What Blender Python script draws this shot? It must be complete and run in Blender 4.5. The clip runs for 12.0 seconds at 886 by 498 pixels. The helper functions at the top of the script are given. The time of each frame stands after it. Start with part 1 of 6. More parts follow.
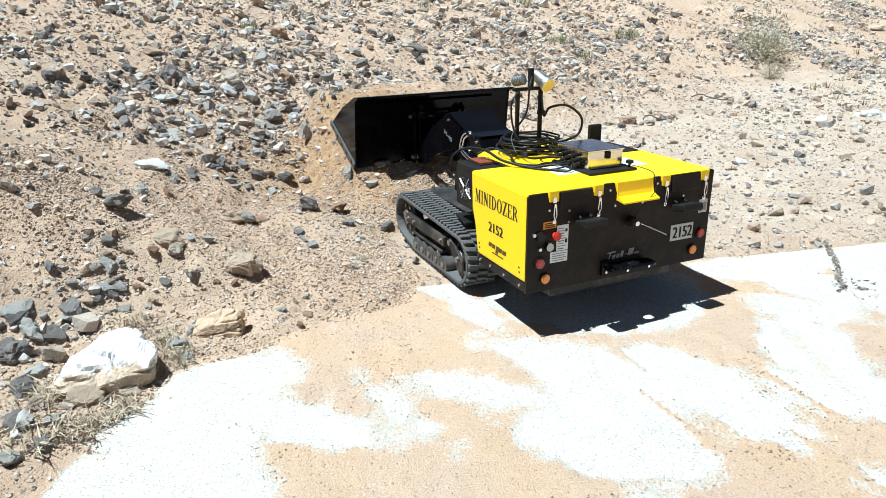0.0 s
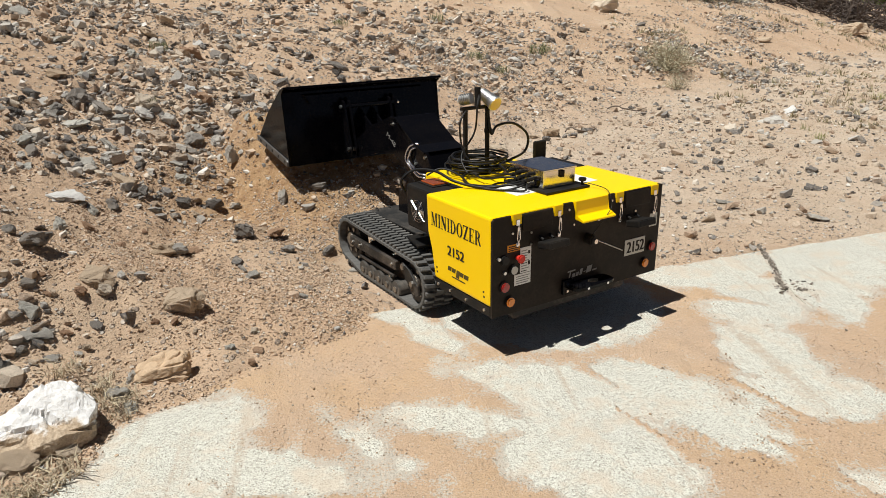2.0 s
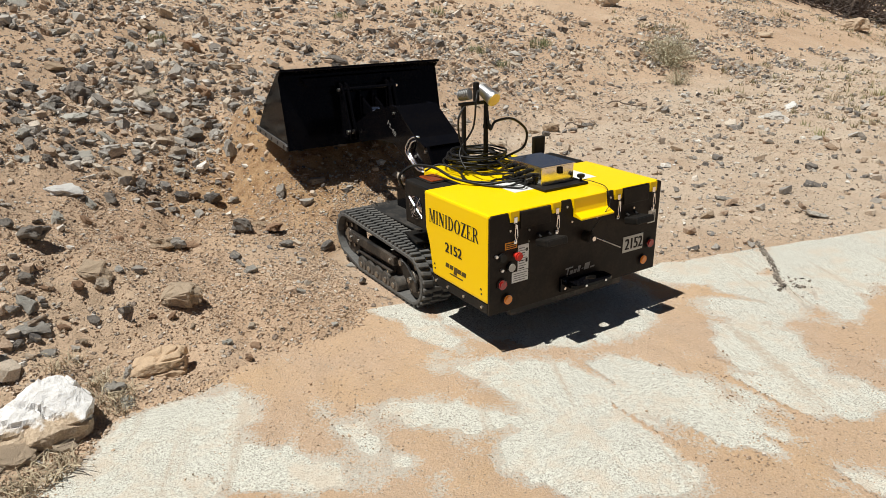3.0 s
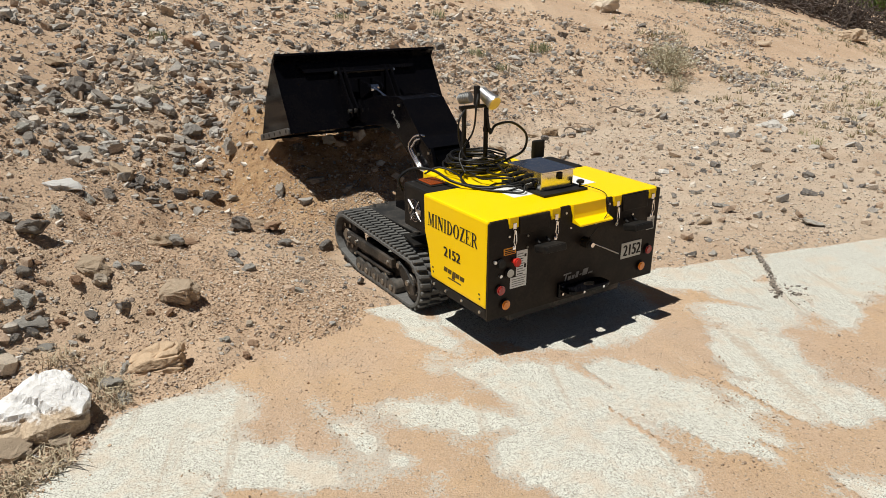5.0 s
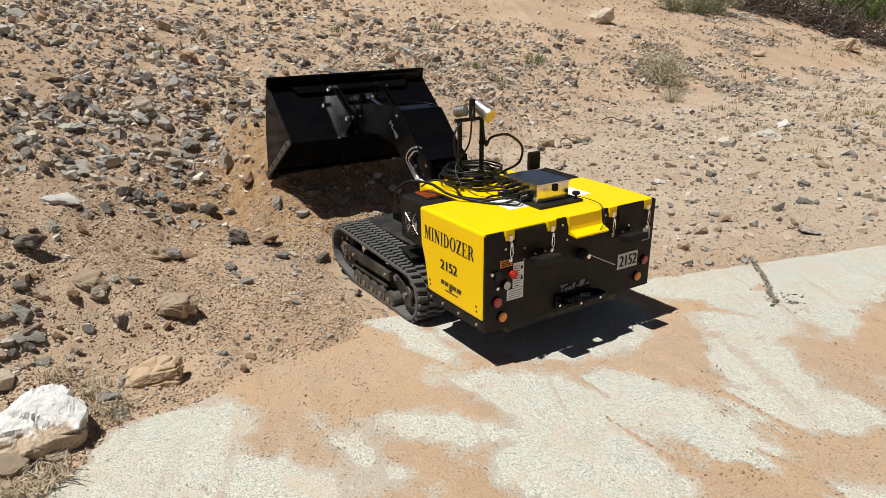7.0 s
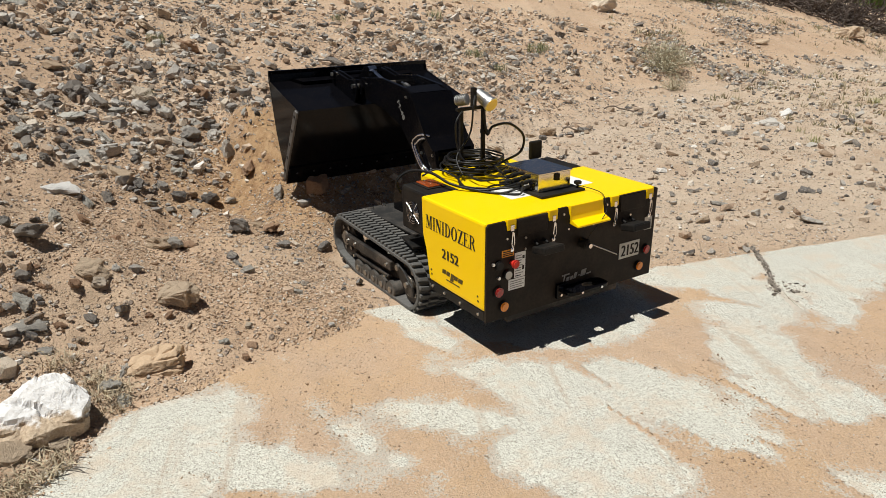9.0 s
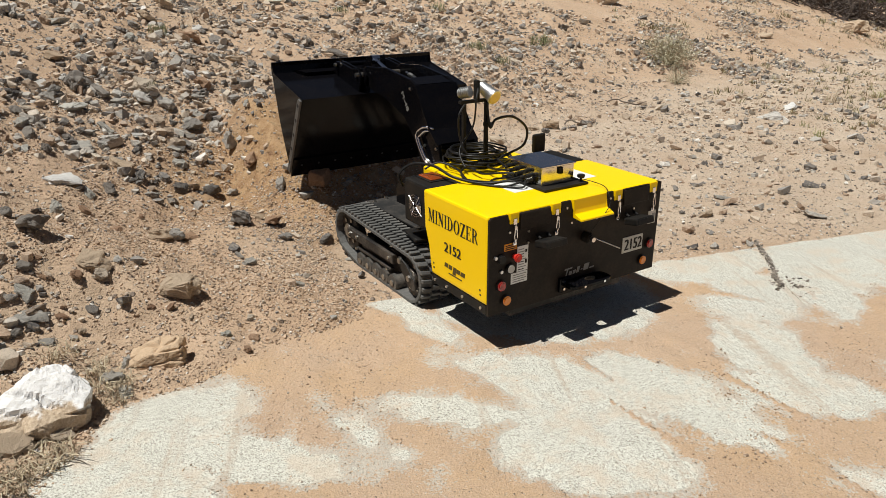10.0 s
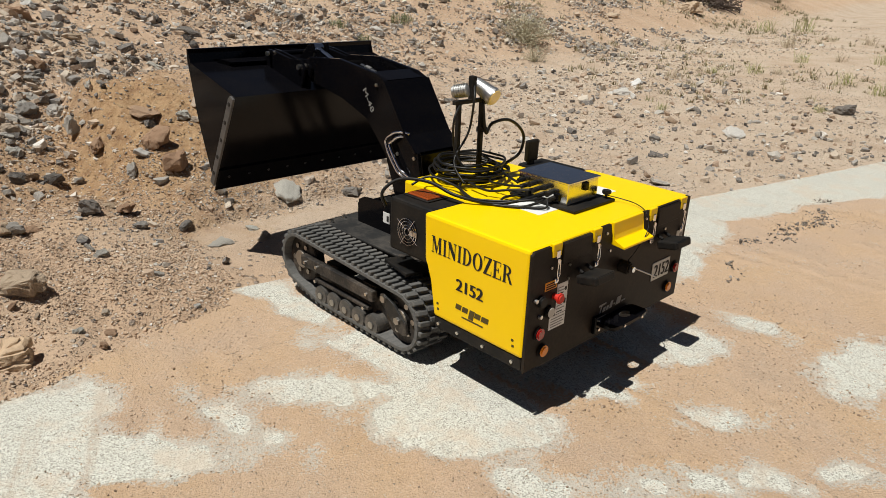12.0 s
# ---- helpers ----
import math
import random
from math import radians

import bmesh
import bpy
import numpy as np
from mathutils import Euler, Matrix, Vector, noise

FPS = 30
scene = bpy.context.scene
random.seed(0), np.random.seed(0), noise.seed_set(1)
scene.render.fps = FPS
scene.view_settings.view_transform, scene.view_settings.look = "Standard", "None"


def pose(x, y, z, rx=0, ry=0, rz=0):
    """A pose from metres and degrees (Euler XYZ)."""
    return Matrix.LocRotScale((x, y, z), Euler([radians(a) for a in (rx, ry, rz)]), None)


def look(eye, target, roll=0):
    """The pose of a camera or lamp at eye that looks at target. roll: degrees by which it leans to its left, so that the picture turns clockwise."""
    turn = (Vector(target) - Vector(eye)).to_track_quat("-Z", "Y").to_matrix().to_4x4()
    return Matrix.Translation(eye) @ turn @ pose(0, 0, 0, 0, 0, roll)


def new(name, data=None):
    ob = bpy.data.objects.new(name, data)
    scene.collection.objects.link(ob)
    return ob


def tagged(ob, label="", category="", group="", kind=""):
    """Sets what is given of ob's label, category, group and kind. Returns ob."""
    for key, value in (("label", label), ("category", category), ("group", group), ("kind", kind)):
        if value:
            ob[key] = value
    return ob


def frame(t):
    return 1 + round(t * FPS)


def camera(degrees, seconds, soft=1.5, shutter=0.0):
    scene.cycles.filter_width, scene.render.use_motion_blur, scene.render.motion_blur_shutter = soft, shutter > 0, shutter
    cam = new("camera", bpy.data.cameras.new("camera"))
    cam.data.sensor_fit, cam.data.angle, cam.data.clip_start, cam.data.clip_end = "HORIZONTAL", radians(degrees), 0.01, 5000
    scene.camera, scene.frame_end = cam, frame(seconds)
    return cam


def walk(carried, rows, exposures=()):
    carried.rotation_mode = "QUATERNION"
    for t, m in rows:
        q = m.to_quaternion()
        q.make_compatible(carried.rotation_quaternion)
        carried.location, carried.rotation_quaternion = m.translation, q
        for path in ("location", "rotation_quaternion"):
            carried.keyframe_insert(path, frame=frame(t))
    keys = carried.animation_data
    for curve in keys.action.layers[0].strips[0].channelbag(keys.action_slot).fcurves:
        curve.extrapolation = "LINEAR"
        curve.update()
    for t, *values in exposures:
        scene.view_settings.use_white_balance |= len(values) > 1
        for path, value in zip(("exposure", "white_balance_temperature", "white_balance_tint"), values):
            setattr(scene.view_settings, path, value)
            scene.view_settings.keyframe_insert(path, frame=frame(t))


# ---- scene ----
cam = camera(64.60, 12.0, soft=0.5)

# The camera is held by hand: seconds, metres, degrees.
PATH = [
    (0.0, pose(0.217, -0.141, 1.656, 68.49, 0.52, -0.05)),
    (0.5, pose(0.179, -0.099, 1.655, 69.47, 1.07, -3.83)),
    (1.0, pose(0.092, -0.046, 1.657, 69.83, 1.44, -7.47)),
    (1.5, pose(0.028, -0.008, 1.660, 69.74, 1.46, -7.99)),
    (2.0, pose(0.006, 0.003, 1.647, 69.68, 0.69, -7.70)),
    (2.5, pose(0.011, 0.015, 1.652, 68.87, 0.41, -7.63)),
    (3.0, pose(0.018, 0.008, 1.656, 69.17, 0.45, -7.61)),
    (5.0, pose(-0.001, 0.001, 1.651, 69.40, -0.61, -7.60)),
    (5.5, pose(0.000, -0.000, 1.650, 69.42, -0.68, -7.70)),
    (6.0, pose(0.005, -0.003, 1.654, 69.95, -0.73, -8.15)),
    (6.5, pose(0.006, -0.007, 1.655, 70.29, -0.10, -7.66)),
    (7.0, pose(0.005, -0.008, 1.655, 70.32, -0.22, -7.90)),
    (9.0, pose(0.005, -0.005, 1.651, 69.46, -0.18, -7.80)),
    (9.5, pose(0.004, 0.004, 1.650, 69.19, -0.34, -8.00)),
    (10.0, pose(-0.000, 0.008, 1.646, 68.89, -0.40, -7.60)),
    (10.5, pose(0.003, 0.010, 1.647, 68.81, -0.53, -8.20)),
    (11.0, pose(0.001, 0.007, 1.647, 68.78, -0.61, -8.39)),
    (11.5, pose(0.019, -0.010, 1.646, 69.06, -0.80, -10.98)),
    (12.0, pose(0.028, -0.026, 1.640, 67.48, -1.49, -18.22)),
]
walk(cam, PATH, exposures=[(0.0, 0.68, 5350, 2), (0.2, 0.62, 5450, 3), (0.4, 0.48, 5800, 6), (0.6, 0.33, 6200, 8), (0.8, 0.25, 6250, 9), (1.0, 0.2, 6250, 10), (1.6, 0.1, 6400, 10), (3.0, 0.02, 6500, 10), (11.0, -0.05, 6500, 10), (12.0, -0.1, 6500, 10)])

# World and sun.
SUN_AZIMUTH, SUN_HEIGHT = -106.0, 69.5
world = bpy.data.worlds.new("sky")
scene.world = world
world.use_nodes = True
sky = world.node_tree.nodes.new("ShaderNodeTexSky")
sky.sky_type, sky.sun_disc = "NISHITA", False
sky.altitude, sky.air_density, sky.dust_density = 2000, 0.4, 0.1
sky.sun_elevation, sky.sun_rotation = radians(SUN_HEIGHT), radians(SUN_AZIMUTH)
world.node_tree.nodes["Background"].inputs[1].default_value = 0.05
pale_sky = world.node_tree.nodes.new("ShaderNodeHueSaturation")
pale_sky.inputs["Saturation"].default_value = 0.7
world.node_tree.links.new(sky.outputs[0], pale_sky.inputs["Color"])
world.node_tree.links.new(pale_sky.outputs[0], world.node_tree.nodes["Background"].inputs[0])
sun = new("sun", bpy.data.lights.new("sun", "SUN"))
sun.data.energy, sun.data.angle, sun.data.color = 5.0, radians(0.55), (1.0, 0.985, 0.93)
sun_way = Vector((math.sin(radians(SUN_AZIMUTH)) * math.cos(radians(SUN_HEIGHT)), math.cos(radians(SUN_AZIMUTH)) * math.cos(radians(SUN_HEIGHT)), math.sin(radians(SUN_HEIGHT))))
sun.matrix_world = look(sun_way * 30, (0, 0, 0))


# Materials.
class Nodes:
    """A node material under construction."""

    def __init__(self, name):
        self.mat = bpy.data.materials.new(name)
        self.mat.use_nodes = True
        self.tree = self.mat.node_tree
        self.bsdf = self.tree.nodes["Principled BSDF"]

    def add(self, kind, inputs=(), **attrs):
        n = self.tree.nodes.new(kind)
        if "operation" in attrs:
            n.operation = attrs["operation"]
        if "blend" in attrs:
            n.data_type, n.blend_type = "RGBA", attrs["blend"]
        for key, value in dict(inputs).items():
            self.put(n.inputs[key], value)
        return n

    def put(self, socket, value):
        if isinstance(value, bpy.types.NodeSocket):
            self.tree.links.new(value, socket)
        else:
            socket.default_value = value

    def coords(self):
        return self.add("ShaderNodeTexCoord").outputs["Object"]

    def place(self):
        return self.add("ShaderNodeNewGeometry").outputs["Position"]

    def grain(self, where, scale, detail=4.0, rough=0.55):
        return self.add("ShaderNodeTexNoise", {"Vector": where, "Scale": scale, "Detail": detail, "Roughness": rough}).outputs["Fac"]

    def cells(self, where, scale):
        return self.add("ShaderNodeTexVoronoi", {"Vector": where, "Scale": scale})

    def ramp(self, fac, stops):
        n = self.add("ShaderNodeValToRGB", {"Fac": fac})
        while len(n.color_ramp.elements) < len(stops):
            n.color_ramp.elements.new(0.5)
        for e, (p, c) in zip(n.color_ramp.elements, stops):
            e.position, e.color = p, (*c, 1) if len(c) == 3 else c
        return n.outputs["Color"]

    def step(self, fac, low, high):
        n = self.add("ShaderNodeMapRange", {"Value": fac, "From Min": low, "From Max": high})
        return n.outputs["Result"]

    def mix(self, fac, a, b, blend="MIX"):
        n = self.add("ShaderNodeMix", blend=blend)
        for socket, value in ((n.inputs[0], fac), (n.inputs[6], a), (n.inputs[7], b)):
            self.put(socket, (*value, 1) if isinstance(value, tuple) and len(value) == 3 else value)
        return n.outputs[2]

    def math(self, operation, a, b):
        return self.add("ShaderNodeMath", {0: a, 1: b}, operation=operation).outputs[0]

    def relief(self, height, strength, distance):
        n = self.add("ShaderNodeBump", {"Height": height, "Strength": strength, "Distance": distance})
        self.put(self.bsdf.inputs["Normal"], n.outputs[0])

    def set(self, colour, rough=0.6, metal=0.0, **more):
        b = self.bsdf.inputs
        self.put(b["Base Color"], (*colour, 1) if isinstance(colour, tuple) and len(colour) == 3 else colour)
        self.put(b["Roughness"], rough)
        self.put(b["Metallic"], metal)
        for key, value in more.items():
            self.put(b[key.replace("_", " ")], value)
        return self.mat


def sand_material():
    n = Nodes("sandy soil")
    p = n.place()
    big, mid, fine = n.grain(p, 0.9, 5), n.grain(p, 7, 6, 0.65), n.grain(p, 120, 4, 0.7)
    tan = n.ramp(big, [(0.3, (0.55, 0.375, 0.245)), (0.5, (0.65, 0.46, 0.315)), (0.7, (0.71, 0.54, 0.385))])
    tone = n.mix(n.step(mid, 0.35, 0.7), tan, n.mix(0.35, tan, (0.46, 0.33, 0.22)))
    # dry, paler, trodden ground beyond the slab
    axes = n.add("ShaderNodeSeparateXYZ", {"Vector": p})
    low = n.step(n.math("ADD", axes.outputs["Z"], n.math("MULTIPLY", n.grain(p, 2.2, 5, 0.7), 0.16)), 0.22, 0.04)
    beyond = n.math("MULTIPLY", low, n.step(axes.outputs["Y"], 3.6, 4.6))
    pale = n.ramp(n.grain(p, 1.3, 6, 0.7), [(0.32, (0.5, 0.37, 0.265)), (0.5, (0.63, 0.515, 0.4)), (0.68, (0.7, 0.6, 0.48))])
    tone = n.mix(n.math("MULTIPLY", beyond, 0.8), tone, pale)
    # a thin film on the slab: paler, and worn through in specks
    level = n.math("ADD", axes.outputs["Z"], n.math("MULTIPLY", n.math("SUBTRACT", axes.outputs["Y"], 2.2), 0.012))
    before = n.math("LESS_THAN", n.math("SUBTRACT", axes.outputs["Y"], n.math("MULTIPLY", axes.outputs["X"], 0.2125)), 3.5)
    thin = n.math("MULTIPLY", before, n.math("LESS_THAN", level, 0.0105))
    tone = n.mix(n.math("MULTIPLY", thin, 0.75), tone, n.ramp(n.grain(p, 1.6, 5, 0.6), [(0.36, (0.69, 0.475, 0.29)), (0.55, (0.665, 0.48, 0.335)), (0.7, (0.6, 0.45, 0.33))]))
    bare = n.math("GREATER_THAN", n.math("ADD", n.grain(p, 85, 4, 0.75), n.math("MULTIPLY", n.step(level, 0.0048, -0.001), 0.33)), 0.655)
    tone = n.mix(n.math("MULTIPLY", n.math("MULTIPLY", thin, bare), 0.8), tone, (0.68, 0.655, 0.58))
    grit = n.cells(p, 70)
    speck = n.step(grit.outputs["Distance"], 0.2, 0.34)
    stones = n.ramp(grit.outputs["Color"], [(0.0, (0.13, 0.1, 0.08)), (0.45, (0.36, 0.27, 0.19)), (0.75, (0.56, 0.44, 0.33)), (1.0, (0.74, 0.65, 0.54))])
    lot = n.add("ShaderNodeSeparateColor", {0: grit.outputs["Color"]}).outputs[1]
    chosen = n.math("GREATER_THAN", lot, n.math("ADD", 0.3, n.math("MULTIPLY", thin, 0.55)))
    speck = n.math("SUBTRACT", 1.0, n.math("MULTIPLY", n.math("SUBTRACT", 1.0, speck), chosen))
    tone = n.mix(n.math("MULTIPLY", n.math("SUBTRACT", 1.0, speck), 0.8), tone, stones)
    tone = n.mix(n.step(fine, 0.42, 0.62), n.mix(n.math("SUBTRACT", 0.22, n.math("MULTIPLY", thin, 0.04)), tone, (0.2, 0.14, 0.09)), tone)
    loose = n.cells(p, 24)
    lots = n.add("ShaderNodeSeparateColor", {0: loose.outputs["Color"]})
    there = n.math("MULTIPLY", n.math("GREATER_THAN", lots.outputs[2], 0.62), n.math("SUBTRACT", 1.0, thin))
    pebble = n.math("MULTIPLY", there, n.step(loose.outputs["Distance"], 0.36, 0.26))
    tone = n.mix(n.math("MULTIPLY", pebble, 0.85), tone, n.ramp(lots.outputs[0], [(0.0, (0.17, 0.14, 0.12)), (0.4, (0.4, 0.33, 0.27)), (0.75, (0.6, 0.5, 0.4)), (1.0, (0.8, 0.76, 0.7))]))
    # freshly dug, redder and damper soil
    far = n.add("ShaderNodeVectorMath", {0: p, 1: (-0.38, 5.45, 0.3)}, operation="SUBTRACT").outputs[0]
    dist = n.add("ShaderNodeVectorMath", {0: far}, operation="LENGTH").outputs["Value"]
    dug = n.step(n.math("ADD", dist, n.math("MULTIPLY", n.grain(p, 4, 6, 0.7), 1.6)), 2.15, 1.35)
    tone = n.mix(n.math("MULTIPLY", dug, 0.92), tone, n.ramp(n.grain(p, 11, 5, 0.7), [(0.32, (0.21, 0.105, 0.05)), (0.48, (0.42, 0.255, 0.125)), (0.7, (0.56, 0.38, 0.21))]))
    dots = n.cells(p, 150)
    salt = n.math("MULTIPLY", n.step(dots.outputs["Distance"], 0.5, 0.3), 0.55)
    tone = n.mix(salt, tone, n.mix(0.45, tone, n.ramp(dots.outputs["Color"], [(0.2, (0.14, 0.1, 0.07)), (0.5, (0.5, 0.38, 0.27)), (0.8, (0.85, 0.72, 0.58))])))
    h = n.math("ADD", n.math("MULTIPLY", fine, 0.6), n.math("ADD", n.math("MULTIPLY", mid, 1.2), n.math("SUBTRACT", 0.4, n.math("MULTIPLY", speck, 0.4))))
    h = n.math("ADD", h, n.math("MULTIPLY", pebble, 0.7))
    # prints of the rubber tracks in the thin sand
    lane = n.add("ShaderNodeMapping", {"Vector": p, "Rotation": (0, 0, radians(-25))}).outputs[0]
    ribs = n.add("ShaderNodeTexWave", {"Vector": n.add("ShaderNodeVectorMath", {0: lane, 1: (0.25, 1.0, 0)}, operation="MULTIPLY").outputs[0], "Scale": 7.0, "Distortion": 2.5, "Detail": 2.0}).outputs["Fac"]
    worn = n.math("MULTIPLY", thin, n.step(n.grain(p, 1.7, 3), 0.48, 0.6))
    h = n.math("ADD", h, n.math("MULTIPLY", worn, n.math("MULTIPLY", ribs, 0.45)))
    n.relief(h, 1.0, 0.02)
    return n.set(tone, 0.95, Specular_IOR_Level=0.15)


def concrete_material():
    n = Nodes("exposed aggregate concrete")
    p = n.place()
    big, mid = n.grain(p, 1.4, 5), n.grain(p, 9, 6, 0.7)
    base = n.ramp(mid, [(0.3, (0.55, 0.545, 0.46)), (0.55, (0.66, 0.65, 0.56)), (0.8, (0.74, 0.73, 0.64))])
    base = n.mix(n.math("MULTIPLY", n.step(big, 0.42, 0.66), 0.45), base, (0.42, 0.42, 0.4))
    lots = n.add("ShaderNodeSeparateColor", {0: n.cells(p, 260).outputs["Color"]}).outputs[0]
    chips = n.math("ADD", n.math("MULTIPLY", n.grain(p, 190, 2, 0.6), 0.68), n.math("MULTIPLY", lots, 0.32))
    fleck = n.ramp(chips, [(0.3, (0.13, 0.115, 0.09)), (0.4, (0.4, 0.375, 0.315)), (0.5, (0.65, 0.64, 0.565)), (0.7, (0.79, 0.785, 0.705))])
    base = n.mix(0.8, base, fleck)
    pores = n.cells(p, 46)
    holes = n.step(pores.outputs["Distance"], 0.13, 0.09)
    base = n.mix(n.math("MULTIPLY", holes, 0.85), base, (0.17, 0.15, 0.125))
    dust = n.step(n.math("ADD", n.grain(p, 3.2, 8, 0.75), n.math("MULTIPLY", mid, 0.35)), 0.67, 0.8)
    base = n.mix(n.math("MULTIPLY", dust, 0.55), base, (0.6, 0.49, 0.375))
    # sandy streaks dragged along the way of the tracks
    way = n.add("ShaderNodeMapping", {"Vector": p, "Rotation": (0, 0, radians(-25)), "Scale": (11, 0.55, 1)}).outputs[0]
    streak = n.math("MULTIPLY", n.step(n.grain(way, 1.0, 4, 0.6), 0.58, 0.68), n.step(n.grain(p, 45, 4, 0.7), 0.35, 0.55))
    base = n.mix(n.math("MULTIPLY", streak, 0.7), base, (0.47, 0.375, 0.285))
    n.relief(n.math("SUBTRACT", n.math("SUBTRACT", n.math("MULTIPLY", chips, 1.6), 0.0), n.math("MULTIPLY", holes, 0.8)), 0.7, 0.006)
    return n.set(base, 0.9, Specular_IOR_Level=0.2)


def stone_material(name, stops, island=False, stain=0.14, dirt=0.4, relief=0.9):
    n = Nodes(name)
    p = n.coords()
    pick = n.add("ShaderNodeNewGeometry").outputs["Random Per Island"] if island else n.add("ShaderNodeObjectInfo").outputs["Random"]
    tone = n.ramp(pick, stops)
    big, fine = n.grain(p, 9, 5, 0.65), n.grain(p, 60, 4, 0.7)
    tone = n.mix(n.step(big, 0.35, 0.7), n.mix(stain, tone, (0.16, 0.115, 0.08)), tone)
    tone = n.mix(n.math("MULTIPLY", n.step(fine, 0.48, 0.66), dirt), tone, (0.68, 0.57, 0.44))
    tone = n.mix(n.math("MULTIPLY", n.step(n.grain(p, 130, 3, 0.6), 0.5, 0.36), dirt), tone, n.mix(0.6, tone, (0.03, 0.025, 0.02)))
    n.relief(n.math("ADD", fine, big), relief, 0.012)
    return n.set(tone, 0.9, Specular_IOR_Level=0.25)


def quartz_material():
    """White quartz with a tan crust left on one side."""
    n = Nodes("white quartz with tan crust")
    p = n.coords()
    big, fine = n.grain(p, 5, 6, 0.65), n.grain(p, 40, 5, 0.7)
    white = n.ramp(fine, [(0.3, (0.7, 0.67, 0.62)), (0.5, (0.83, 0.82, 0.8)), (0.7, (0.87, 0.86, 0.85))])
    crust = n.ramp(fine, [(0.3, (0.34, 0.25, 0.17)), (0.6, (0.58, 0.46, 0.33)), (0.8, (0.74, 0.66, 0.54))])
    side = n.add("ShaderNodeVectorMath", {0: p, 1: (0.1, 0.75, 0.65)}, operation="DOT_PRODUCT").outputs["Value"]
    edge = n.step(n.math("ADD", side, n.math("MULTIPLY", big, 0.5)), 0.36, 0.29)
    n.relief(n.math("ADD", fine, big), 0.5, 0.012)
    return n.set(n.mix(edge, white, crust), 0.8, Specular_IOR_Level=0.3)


def paint(name, colour, rough, dust=0.25, dust_colour=(0.4, 0.3, 0.2), coat=0.0, shine=0.3):
    n = Nodes(name)
    p = n.coords()
    smear, fine = n.grain(p, 5, 6, 0.7), n.grain(p, 70, 5, 0.75)
    veil = n.math("MULTIPLY", n.step(n.math("ADD", smear, n.math("MULTIPLY", fine, 0.5)), 0.68, 1.05), dust)
    tone = n.mix(veil, colour, dust_colour)
    n.relief(n.grain(p, 25, 3), 0.05, 0.004)
    return n.set(tone, n.math("ADD", n.math("MULTIPLY", smear, 0.18), rough - 0.06), Coat_Weight=coat, Coat_Roughness=0.12, Specular_IOR_Level=shine)


def metal(name, colour, rough):
    n = Nodes(name)
    p = n.coords()
    n.relief(n.grain(p, 40, 4), 0.08, 0.002)
    return n.set(colour, n.math("ADD", n.math("MULTIPLY", n.grain(p, 18, 5), 0.2), rough - 0.1), 1.0)


def rubber_material():
    n = Nodes("dusty rubber")
    p = n.coords()
    tone = n.ramp(n.grain(p, 14, 6, 0.75), [(0.3, (0.075, 0.075, 0.073)), (0.55, (0.13, 0.127, 0.12)), (0.8, (0.23, 0.2, 0.17))])
    n.relief(n.grain(p, 90, 4), 0.4, 0.004)
    return n.set(tone, 0.85, Specular_IOR_Level=0.2)


def straw_material(name, low, high):
    n = Nodes(name)
    return n.set(n.ramp(n.add("ShaderNodeNewGeometry").outputs["Random Per Island"], [(0.0, low), (1.0, high)]), 0.85)


def lens_material(name, colour):
    n = Nodes(name)
    p = n.coords()
    n.relief(n.cells(p, 140).outputs["Distance"], 0.4, 0.003)
    return n.set(colour, 0.18, Coat_Weight=0.6)


SAND = sand_material()
CONCRETE = concrete_material()
STONE = {
    "g": stone_material("grey stone", [(0.0, (0.38, 0.362, 0.33)), (0.5, (0.5, 0.48, 0.43)), (1.0, (0.6, 0.59, 0.53))]),
    "d": stone_material("dark slate stone", [(0.0, (0.16, 0.147, 0.135)), (0.5, (0.26, 0.238, 0.215)), (1.0, (0.33, 0.3, 0.265))]),
    "t": stone_material("tan sandstone", [(0.0, (0.5, 0.37, 0.25)), (0.5, (0.6, 0.47, 0.34)), (1.0, (0.68, 0.58, 0.46))]),
    "r": stone_material("rosy tan stone", [(0.0, (0.6, 0.43, 0.28)), (1.0, (0.64, 0.47, 0.31))], stain=0.25, dirt=0.3, relief=0.5),
    "o": stone_material("rusty brown stone", [(0.0, (0.32, 0.18, 0.105)), (0.5, (0.42, 0.255, 0.155)), (1.0, (0.5, 0.33, 0.21))]),
    "w": stone_material("pale quartz stone", [(0.0, (0.58, 0.54, 0.48)), (0.5, (0.66, 0.63, 0.58)), (1.0, (0.82, 0.81, 0.78))], stain=0.12, dirt=0.15),
}
MIXED = [(0.0, (0.09, 0.087, 0.086)), (0.12, (0.2, 0.19, 0.18)), (0.26, (0.37, 0.35, 0.32)), (0.44, (0.54, 0.505, 0.45)), (0.54, (0.4, 0.28, 0.195)), (0.66, (0.54, 0.41, 0.3)), (0.9, (0.66, 0.57, 0.46)), (1.0, (0.86, 0.84, 0.79))]
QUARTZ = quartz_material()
MIXED_STONE = stone_material("mixed bank stone", MIXED)
GRAVEL = stone_material("mixed gravel", MIXED, island=True)
PALE_GRAVEL = stone_material("pale ground gravel", [(0.0, (0.22, 0.18, 0.15)), (0.16, (0.44, 0.36, 0.28)), (0.6, (0.58, 0.47, 0.35)), (0.85, (0.7, 0.62, 0.52)), (1.0, (0.86, 0.83, 0.78))], island=True)
SANDY_GRAVEL = stone_material("sandy gravel", [(0.0, (0.26, 0.19, 0.135)), (0.25, (0.5, 0.355, 0.24)), (0.7, (0.66, 0.48, 0.335)), (0.92, (0.6, 0.49, 0.38)), (1.0, (0.78, 0.74, 0.68))], island=True)
